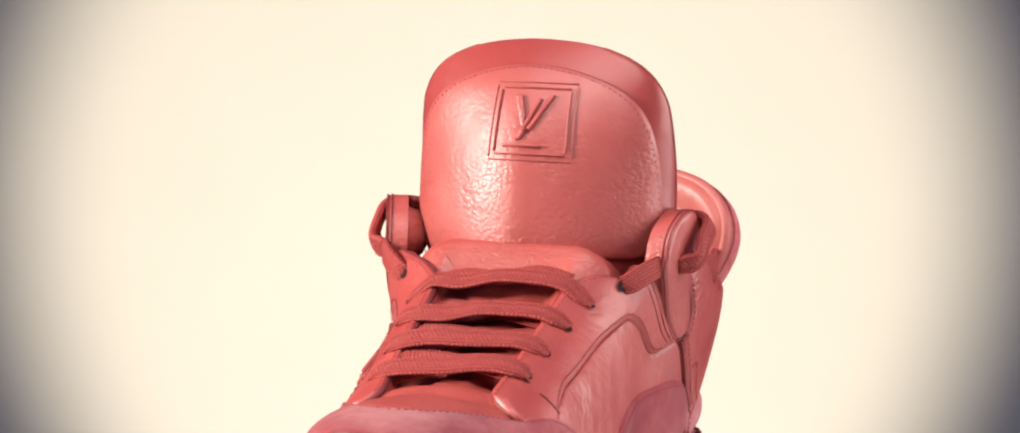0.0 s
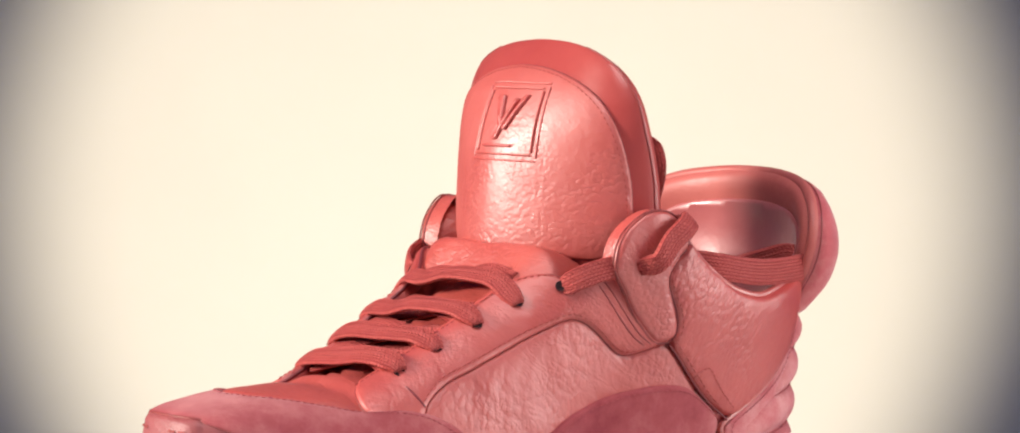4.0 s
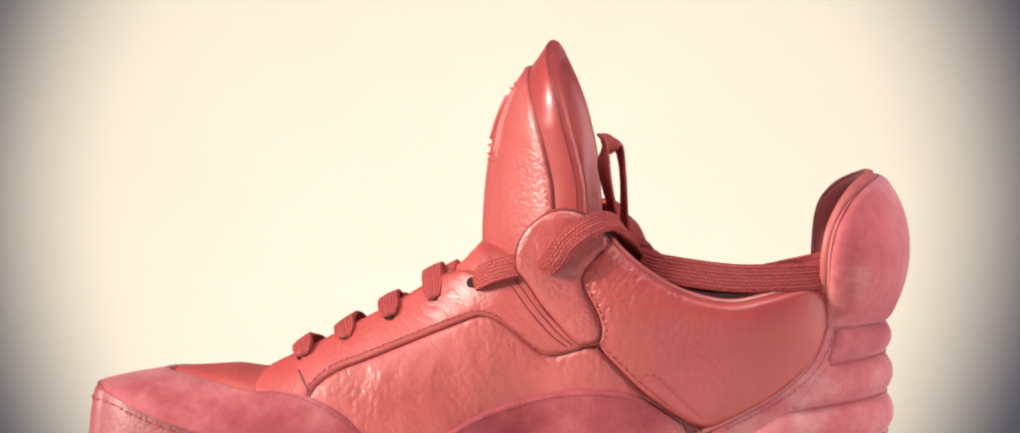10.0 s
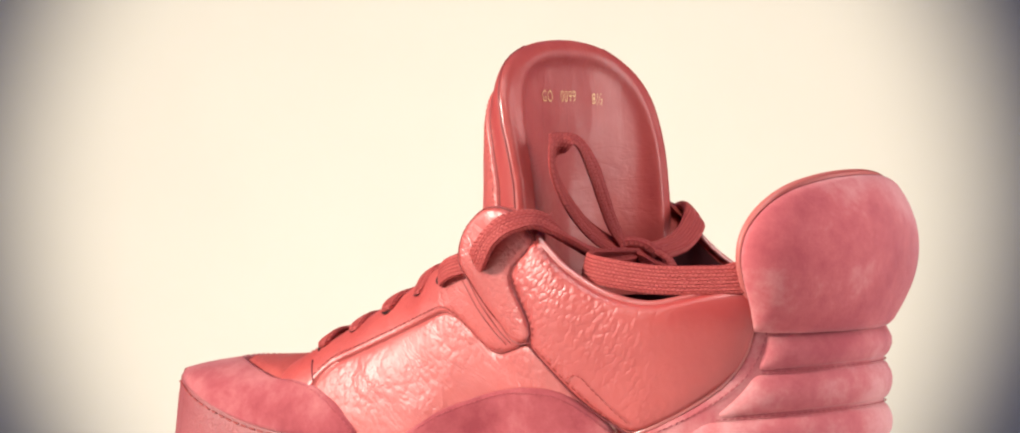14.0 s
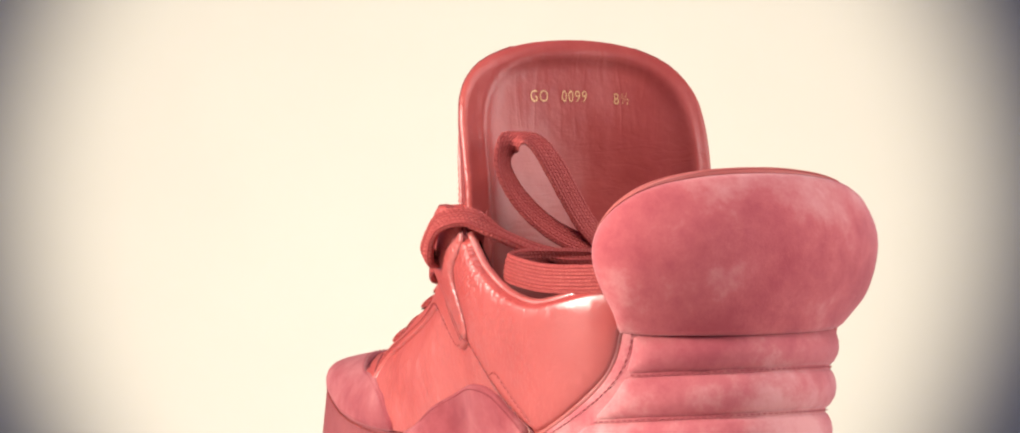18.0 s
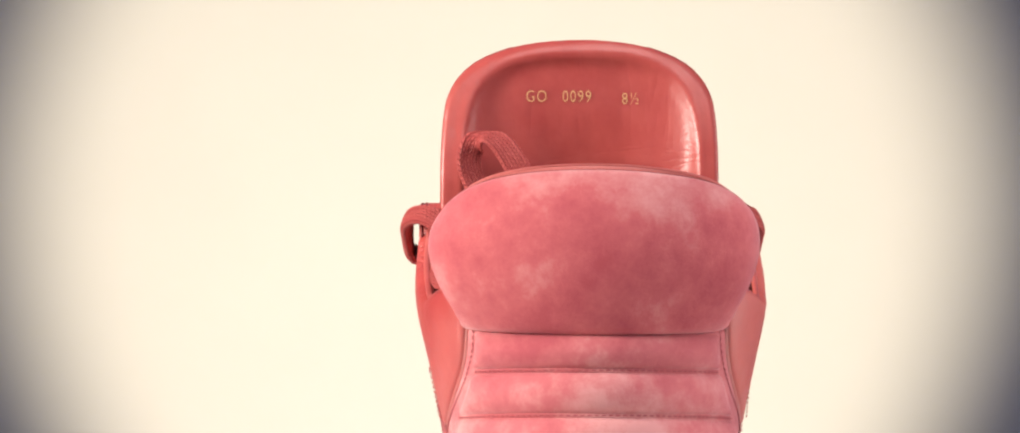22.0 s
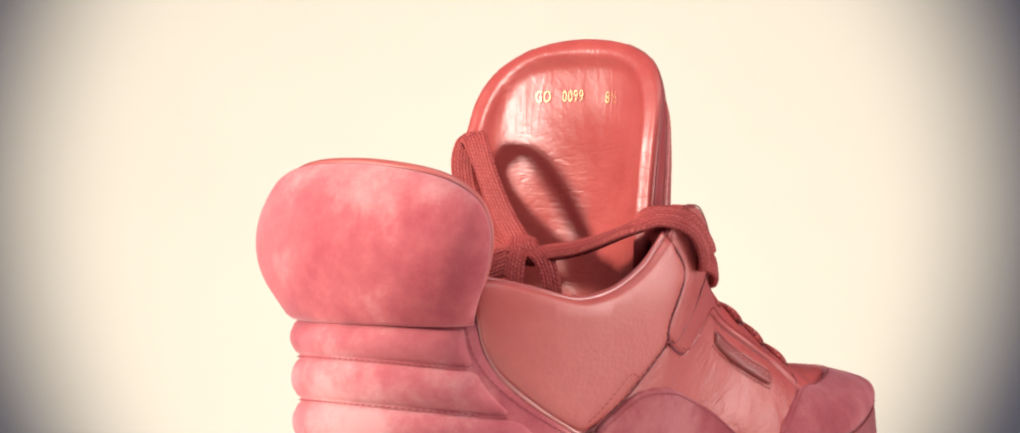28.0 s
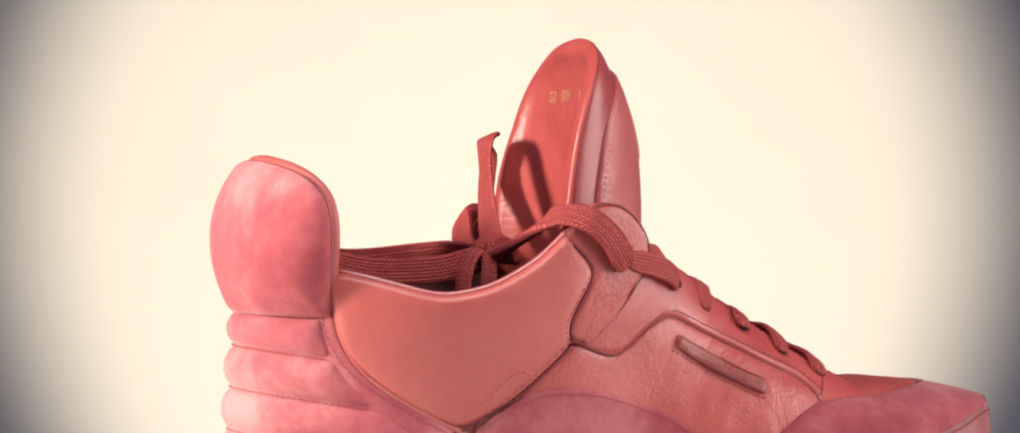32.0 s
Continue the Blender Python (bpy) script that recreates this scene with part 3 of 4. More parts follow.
def proud(f, sgn):
    """The lace straps stand off the ankle towards their tops."""
    def g(x, m):
        p = f(x, m)
        return p + Vector((0, sgn * (0.0042 if sgn < 0 else 0.0012) * min(max((p.z - 0.078) / 0.022, 0), 1) * min(max((0.016 - p.x) / 0.012, 0), 1), 0))
    return g


def build_sides():
    for sgn in (-1, 1):
        f = flank(sgn)
        fw = proud(flank(sgn, True), sgn)
        o = -sgn
        quarter = panel("quarter", ups(EYESTAY_LOW + [(17, 69), (27, 59), (38, 49), (30, 45), (10, 42), (-20, 36), (-40, 30), (-88, 29), (-88, 36)]), f, CREASED if sgn < 0 else CALM, shoe,
                        0.0009, 0.0012, bulge=0.0006, side=o, label="creased coral leather quarter panel", wrinkle=0.0007)
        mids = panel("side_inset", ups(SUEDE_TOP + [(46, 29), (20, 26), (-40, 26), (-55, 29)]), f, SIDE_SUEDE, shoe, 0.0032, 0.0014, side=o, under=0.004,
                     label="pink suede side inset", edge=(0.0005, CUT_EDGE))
        seam(f, ups([(a, b - 2) for a, b in SUEDE_TOP[1:]]), mids, o, 0.0033, mat=PINK_THREAD)
        inner = [(-0.102, 0.0205), (-0.092, 0.0215), (-0.080, 0.0225), (-0.067, 0.0235), (-0.053, 0.0245), (-0.040, 0.0255), (-0.033, 0.0285), (-0.0275, 0.0325), (-0.0215, 0.0375)]
        top = []
        for x, y in inner:
            q = min(y * (1.0 if sgn < 0 else 0.82) / half(x), 0.99)
            top.append((x, G * math.asin((1 - q**full(x, sgn)) ** (1 / full(x, sgn)))))
        stay = ups([(-106, 47), (-96, 44)] + EYESTAY_LOW) + ups([(14, 76), (6, 87), (-8, 95), (-15, 98)]) + top[::-1]
        st = panel("eyestay", stay, f, LEATHER, shoe, 0.0020, 0.0011, under=0.004, side=o, label="smooth coral leather eyestay with punched lace holes", edge=(0.0004 if sgn < 0 else 0.0007, WORN_EDGE if sgn < 0 else EDGE), wrinkle=0.0004)
        groove(f, [up(-0.0845, 0.049), up(-0.0865, 0.0520), up(-0.0885, 0.0550)], st, o, 0.0019, 0.0004)
        seam(f, ups([(a - 0.5, b + 1.8) for a, b in EYESTAY_LOW[2:-1]]), st, o, 0.0024)
        seam(f, [(x + 0.001, m - 0.0024) for x, m in top], st, o, 0.0021)
        for off in (2.6, 4.8) if sgn < 0 else ():
            groove(f, ups([(-9 - off, 92.5 - off * 0.5), (-1.6 - off, 82.7 - off * 0.5), (5.8 - off, 75 - off * 0.5), (11.5 - off, 70.5 - off * 0.3)]), st, o, 0.0019, 0.0003, mat=WORN_EDGE, name="edge_seam")
        coll = panel("collar_panel", [up(a / 1000, b / 1000) for a, b in COLLAR_TOP + COLLAR_REAR + STRAP_SEAM[::-1][1:] + STRAP_CURL[1:]], f, COLLAR if sgn < 0 else CALM_COLLAR, shoe, 0.0026, 0.0012,
                     bulge=0.0012 if sgn < 0 else 0.0004, reach=0.012, side=o, label="pebbled coral leather ankle collar panel")
        rim = even(chaikin(ups(COLLAR_TOP), 2, False), 0.002, False)
        tube("collar_piping", [normal_at(f, a, b)[0] + Vector((0, -sgn * 0.0012, 0.0002)) for a, b in rim], 0.0014 if sgn < 0 else 0.0011, PIPE, coll, sides=10)
        seam(f, ups([(a + 1.2, b + 2) for a, b in STRAP_SEAM[:-1]] + [(50, 43.6)]), coll, o, 0.0031, length=0.0019, gap=0.0012)
        seam(f, ups([(32, 59), (36.5, 61.5), (42, 55.5), (49, 49), (55, 44.5)]), coll, o, 0.0038)
        seam(f, ups([(a + 1.8, b) for a, b in STRAP_CURL[:-2]]), coll, o, 0.0031 if sgn < 0 else 0.0026)
        groove(f, ups(STRAP_SEAM), coll, o, 0.0017, 0.0004)
        groove(f, ups(STRAP_CURL), coll, o, 0.0021, 0.00045)
        strap = panel("lace_strap", ups(STRAP), fw, STRAPHIDE if sgn < 0 else CALM, shoe, 0.0028 if sgn < 0 else 0.0020, 0.0014, side=o, under=0.006, label="rounded coral leather lace strap over the instep", edge=(0.0004, WORN_EDGE), wrinkle=0.0003)
        if sgn > 0:
            panel("strap_lining", ups([(-10, 97), (-8, 107), (-2, 112.5), (4, 114.5), (11, 113), (17, 108), (18, 103), (12, 98), (10, 92), (-4, 89)]), fw, CALM, strap, 0.0150, 0.0085, side=-o, under=0.002, label="padded leather inside of the strap")
        rim = even(chaikin(ups(STRAP), 2), 0.002)
        tube("strap_layer", [normal_at(fw, u, v)[0] + normal_at(fw, u, v)[1] * o * 0.0018 for u, v in rim], 0.0003, WORN_EDGE, strap, closed=True)


def build_heel():
    edge = [(97.5, 82), (94, 69), (89, 61), (75, 50), (62, 43), (54, 39)]
    lim = curve(sorted([(b / 1000, heel_arc(a / 1000, b / 1000)) for a, b in edge] + [(0.03, 0.074)]))
    zs = [0.0800, 0.076, 0.070, 0.065, 0.060, 0.055, 0.050, 0.045, 0.041, 0.036, 0.029]
    outline = [(lim(z), z) for z in zs] + [(-lim(z), z) for z in zs[::-1]]
    base = panel("heel_counter", outline, heel, SUEDE, shoe, 0.0016, 0.0008, label="pink suede heel counter with quilted bands", step=0.004, edge=(0.0004, WORN_EDGE))
    for s in (1, -1):
        tube("counter_piping", [heel(s * (lim(z) + 0.0004), z) + Vector((0, s * 0.0008, 0)) for z in np.linspace(0.094, 0.03, 40)], 0.0011, PIPE, base)
        seam(heel, [(s * (lim(z) - 0.0030), z) for z in np.linspace(0.080, 0.030, 20)], base, 1, 0.0019, mat=PINK_THREAD)
    for z1, z0 in ((0.0775, 0.0660), (0.0654, 0.0516), (0.0510, 0.0370), (0.0364, 0.0265)):
        zz = np.linspace(z1, z0, 5)

        def sag(m, z):
            return z - 0.0036 * (m / 0.05) ** 2 * min(max((0.0800 - z) / 0.016, 0.1), 1)
        a = [(lim(z) - 0.0030, z) for z in zz]
        line = [(m, z0) for m in np.linspace(lim(z0) - 0.0030, -lim(z0) + 0.0030, 16)]
        b = [(-m, z) for m, z in a[::-1]]
        line2 = [(m, z1) for m in np.linspace(-lim(z1) + 0.0030, lim(z1) - 0.0030, 16)]
        out = [(m, sag(m, z)) for m, z in a + line[1:-1] + b + line2[1:-1]]
        band = panel("quilted_band", out, heel, SUEDE, base, 0.0016, 0.0014, bulge=0.0030, reach=0.0065, step=0.0026, smooth=1)
        if z0 > 0.03:
            seam(heel, [(m, sag(m, z0) - 0.0003) for m in np.linspace(-lim(z0) + 0.005, lim(z0) - 0.005, 30)], band, 1, 0.0022, mat=PINK_THREAD)


# the padded flap above the heel
flap_b = curve([(0.07, 0.0400), (0.079, 0.0408), (0.086, 0.0440), (0.094, 0.0492), (0.106, 0.0527), (0.116, 0.0515), (0.125, 0.0485), (0.133, 0.045)])
flap_x = curve([(0.07, 0.1180), (0.079, 0.1190), (0.09, 0.1200), (0.105, 0.1208), (0.118, 0.1190), (0.127, 0.1165), (0.133, 0.1140)])
FX, FY = 0.0925, 0.0122


def flap(m, z):
    a = m / 0.05
    back = math.copysign(abs(math.cos(a)) ** (1.22 if a < 0 else 1.0), math.cos(a))
    return Vector((FX + (flap_x(z) - FX) * back, FY + flap_b(z) * math.sin(a), z))


def flap_in(m, z):
    p = flap(m, z)
    return p + (Vector((FX - 0.01, FY, z)) - p).normalized() * 0.004


def build_flap():
    one = [(80, 78.4), (81, 79.5), (79, 87), (76.5, 95), (76, 104), (75, 112.5), (70.5, 120), (57, 126), (40, 129.2), (20, 131.0), (8, 131.6)]
    two = [(80, 78.4), (81, 79.5), (79, 87), (78.5, 95), (79.5, 104), (76, 113), (66, 121), (51, 127.2), (30, 130.5), (12, 131.6)]
    pts, more = ([(a / 57.3 * 0.05, b / 1000 - 0.0018) for a, b in side] for side in (one, two))
    out = pts + [(-a, b) for a, b in more[::-1]] + [(-0.03, 0.0768), (0, 0.0765), (0.03, 0.0768)]
    ob = panel("heel_flap", out, flap, FLAP_SUEDE, shoe, 0.0030, 0.0030, bulge=0.0054, reach=0.024, under=0.003, label="padded pink suede heel flap flaring outwards", smooth=2)
    panel("flap_lip", out, flap_in, LIP, ob, 0.0018, 0.0022, bulge=0.0022, reach=0.008, under=0.004, side=-1, label="rounded coral leather flap lip")
    inner = [(a * 0.84, 0.0765 + (b - 0.0765) * 0.82) for a, b in out]
    panel("flap_lining", inner, flap_in, CUP, ob, 0.0048, 0.0012, side=-1, under=0.001, label="glossy rosewood-red flap lining")
    rim = even(chaikin(out, 2), 0.002)
    tube("flap_piping", [flap(a, b) + (flap_in(a, b) - flap(a, b)) * 0.45 for a, b in rim if b > 0.082], 0.0020, LIP, ob, sides=10)
    tube("flap_edge", [flap(a * 0.985, b) + (flap(a, b) - flap_in(a, b)) * 0.42 for a, b in rim if b > 0.082], 0.0003, WORN_EDGE, ob)


# ---- tongue ----
t_half = curve([(0.080, 0.036), (0.095, 0.045), (0.105, 0.0480), (0.125, 0.0490), (0.140, 0.0487), (0.148, 0.0481), (0.156, 0.0465), (0.163, 0.0425), (0.168, 0.0370), (0.172, 0.0285), (0.1746, 0.0190), (0.1758, 0.0100), (0.1763, 0.002)])
t_front = curve([(0.080, -0.0275), (0.095, -0.0255), (0.103, -0.0248), (0.119, -0.0242), (0.134, -0.0226), (0.148, -0.0190), (0.161, -0.0130), (0.169, -0.0080), (0.1763, -0.0025)])
t_rim = curve([(0.080, 0.0145), (0.118, 0.0132), (0.141, 0.0100), (0.159, 0.0048), (0.169, 0.0008), (0.1763, -0.0018)])
TY = 0.0095


def round_of(s):
    """How full the tongue's front curves on either half."""
    return 1.60 if s > 0 else 1.66


def twist(s, z):
    """How far the tongue's edge on either half leans forward, more so towards the top."""
    return (0.0018 if s > 0 else 0.0028 + 0.0022 * min(max((z - 0.125) / 0.02, 0), 1)) * s * abs(s)


def tongue(m, z):
    """Front of the tongue: arc across, height. It is twisted a little."""
    a = min(max(m / 0.05, -math.pi / 2), math.pi / 2)
    d = t_rim(z) - t_front(z)
    tp = round_of(a)
    s = math.copysign(abs(math.sin(a)) ** (2 / tp), a) * (1.0 if a > 0 else 1.03)
    return Vector((t_rim(z) - d * abs(math.cos(a)) ** (2 / tp) + twist(s, z) * t_half(z) / 0.05, TY + t_half(z) * s, z))


def tongue_back(m, z):
    """The lining: a shallow dish inside a rounded rim."""
    s = min(max(m / 0.0785, -1), 1)
    y = max(t_half(z) - 0.0030, 0.0008) * math.sin(s * math.pi / 2)
    v = max((z - 0.128) / 0.0468, 0)
    rho = min(((abs(y) / 0.0462) ** 3.2 + v**3.2) ** (1 / 3.2), 1.0)
    step = min(max((0.93 - rho) / 0.13, 0), 1)
    step = step * step * (3 - 2 * step)
    dish = (0.0014 * step + 0.0085 * max(0, 1 - (rho / 0.93) ** 2.4)) * (1 + 0.5 * min(max((0.15 - z) / 0.05, 0), 1))
    q = y / 0.049
    x = t_rim(z) + 0.0015 - dish + 0.0005 * math.exp(-((rho - 0.915) / 0.035) ** 2) + twist(q, z)
    x += 0.0004 * math.exp(-((y - 0.011) / 0.0035) ** 2) * min(max((0.165 - z) / 0.02, 0), 1) + 0.0006 * noise.noise((y * 70, z * 45, 3.1)) * step
    x -= 0.0035 * math.exp(-((y - 0.004) / 0.018) ** 2 - ((z - 0.118) / 0.022) ** 2)
    return Vector((x, TY + y, z - 0.0008))


def build_tongue():
    zs = list(np.linspace(0.082, 0.163, 56)) + [0.165, 0.1675, 0.170, 0.1718, 0.1733, 0.1744, 0.1752, 0.1758, 0.1762]
    ms = [0.05 * (-math.pi / 2 + math.pi * k / 90) for k in range(91)]
    body = grid_mesh("tongue", [[tongue(m, z) for m in ms] for z in zs], PATENT, shoe, "tall padded tongue edged in glossy red patent leather", flip=True)
    rim = [tongue(-0.0785, z) for z in zs] + [tongue(0.0785, z) for z in zs[::-1]]
    rows = [rim]
    for q in (0.985, 0.965, 0.945, 0.925, 0.905, 0.885, 0.865, 0.84, 0.81, 0.77, 0.72, 0.66, 0.59, 0.51, 0.42, 0.32, 0.21, 0.1, 0.02):
        ring = []
        for p in rim:
            y, z = TY + (p.y - TY) * q, 0.082 + (p.z - 0.082) * q
            ring.append(Vector((back_at(y, z).x, y, z)))
        rows.append(ring)
    # the edge rolls over softly from the rim into the lining
    rows[1] = [(a * 0.45 + b * 0.55) + Vector((0.0006, 0, 0)) for a, b in zip(rows[0], rows[1])]
    grid_mesh("tongue_lining", rows, LINING, body, "glossy coral leather tongue lining")
    tube("rim_edge", [tongue(-0.0752, z) for z in zs[:-4]] + [tongue(0.0752, z) for z in zs[-5::-1]], 0.00035, WORN_EDGE, body)
    side = [(1.24, 0.098), (1.24, 0.12), (1.2, 0.135), (1.14, 0.145), (1.0, 0.154), (0.8, 0.160), (0.55, 0.1640), (0.3, 0.1660)]
    out = [(a * 0.05, z) for a, z in side] + [(0, 0.1666)] + [(-a * 0.05, z) for a, z in side[::-1]] + [(-0.03, 0.0985), (0, 0.0995), (0.03, 0.0985)]
    front = panel("tongue_front", out, tongue, PEBBLE, body, 0.0012, 0.0009, bulge=0.0008, reach=0.01, side=-1, label="pebbled coral leather tongue front", edge=(0.0003, WORN_EDGE))
    seam(tongue, [(a * 0.05 * 0.955, z - 0.0016) for a, z in side] + [(0, 0.1652)] + [(-a * 0.05 * 0.955, z - 0.0016) for a, z in side[::-1]], front, -1, 0.0015, length=0.0014, gap=0.0009)
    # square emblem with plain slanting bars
    def face(y, z):
        a = math.copysign(math.asin(min(abs((y - TY) / t_half(z)), 1) ** (round_of(y - TY) / 2)), y - TY)
        return tongue(a * 0.05, z)
    y0, y1, z0, z1 = -0.0095, 0.0203, 0.1312, 0.1598
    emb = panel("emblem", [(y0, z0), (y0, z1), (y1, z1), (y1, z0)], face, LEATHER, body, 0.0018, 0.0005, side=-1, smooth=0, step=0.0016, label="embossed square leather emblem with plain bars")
    def bar(pts, t=0.0034):
        panel("bar", pts, face, LEATHER, emb, t, 0.00035, side=-1, smooth=0, step=0.0012)
    w = 0.0009
    for g, t in ((0.0002, 0.0026), (0.0022, 0.0030)):
        a0, a1, b0, b1 = y0 + g, y1 - g, z0 + g, z1 - g
        bar([(a0, b0), (a1, b0), (a1, b0 + w), (a0, b0 + w)], t)
        bar([(a0, b1 - w), (a1, b1 - w), (a1, b1), (a0, b1)], t)
        bar([(a0, b0 + w), (a0 + w, b0 + w), (a0 + w, b1 - w), (a0, b1 - w)], t)
        bar([(a1 - w, b0 + w), (a1, b0 + w), (a1, b1 - w), (a1 - w, b1 - w)], t)
    # plain bars: leaning strokes and one across, placed in shares of the square
    for stroke in ([(0.27, 0.20), (0.37, 0.17), (0.46, 0.57), (0.40, 0.61)], [(0.68, 0.17), (0.75, 0.17), (0.50, 0.63), (0.44, 0.60)], [(0.54, 0.22), (0.61, 0.22), (0.40, 0.74), (0.33, 0.74)],
                   [(0.18, 0.78), (0.66, 0.78), (0.66, 0.825), (0.18, 0.825)]):
        bar([(y1 - u * (y1 - y0), z1 - v * (z1 - z0)) for u, v in stroke], 0.0032)
    return body


def back_at(y, z):
    """On the tongue's lining, seen from behind."""
    s = (y - TY) / max(t_half(z) - 0.0030, 0.001)
    return tongue_back(math.asin(min(max(s, -1), 1)) / (math.pi / 2) * 0.0785, z)


def build_stamp(body):
    """Gold size stamp pressed into the lining."""
    for words, y, size in (("GO", -0.0104, 0.0060), ("0099", 0.0028, 0.0060), ("8\u00bd", 0.0243, 0.0060)):
        cu = bpy.data.curves.new("stamp", "FONT")
        cu.body, cu.size, cu.offset, cu.space_character = words, size, -0.00008, 1.18
        tmp = new("stamp", cu)
        dg = bpy.context.evaluated_depsgraph_get()
        me = bpy.data.meshes.new_from_object(tmp.evaluated_get(dg))
        bpy.data.objects.remove(tmp)
        verts = [back_at(y + v.co.x * 0.78, 0.1545 - (0.0008 if y > 0.02 else 0) + v.co.y) + Vector((0.0006, 0, 0)) for v in me.vertices]
        mesh_ob("size_stamp", verts, [tuple(p.vertices) for p in me.polygons], GOLD, body, "gold foil size stamp", smooth=False)
        bpy.data.meshes.remove(me)


def build_badge():
    """A raised plaque on one side, its lettering as plain bars."""
    f = flank(1)
    A, B, C = np.array((-26.0, 72.2)), np.array((-61.5, 55.0)), np.array((-25.0, 67.2))
    eu, ev = B - A, C - A

    def q(u, v):
        p = A + eu * u + ev * v
        return up(p[0] / 1000, p[1] / 1000)
    plaque = panel("side_badge", [q(0, 0), q(1, 0), q(1, 1), q(0, 1)], f, PLAQUE, shoe, 0.0030, 0.0004, side=-1, smooth=0, step=0.002, under=0.004, label="embossed leather side plaque with plain bars", edge=(0.0008, EDGE))
    for u0, u1, v0, v1 in ((0.02, 0.98, 0.06, 0.16), (0.02, 0.98, 0.84, 0.94), (0.02, 0.035, 0.16, 0.84), (0.965, 0.98, 0.16, 0.84)):
        panel("border", [q(u0, v0), q(u1, v0), q(u1, v1), q(u0, v1)], f, LEATHER, plaque, 0.0036, 0.0003, side=-1, smooth=0, step=0.002, under=0.002)
    for k in range(12):
        u = 0.09 + k * 0.071 + (0.03 if k > 4 else 0)
        if u < 0.93:
            panel("bar", [q(u, 0.3), q(u + 0.035, 0.3), q(u + 0.035, 0.7), q(u, 0.7)], f, LEATHER, plaque, 0.0038, 0.0003, side=-1, smooth=0, step=0.002, under=0.002)
    seam(f, [q(-0.03, 1.2), q(1.03, 1.2)], plaque, -1, 0.0017)


# ---- laces ----
def top_at(x, y):
    """On the forefoot, seen from above."""
    q = min(max(abs(y - mid_y(x)), 0.021) / half(x), 0.98)
    return Vector((x, y, base_z(x) + (crest(x) - base_z(x)) * (1 - q**full(x, y - mid_y(x))) ** (1 / full(x, y - mid_y(x)))))


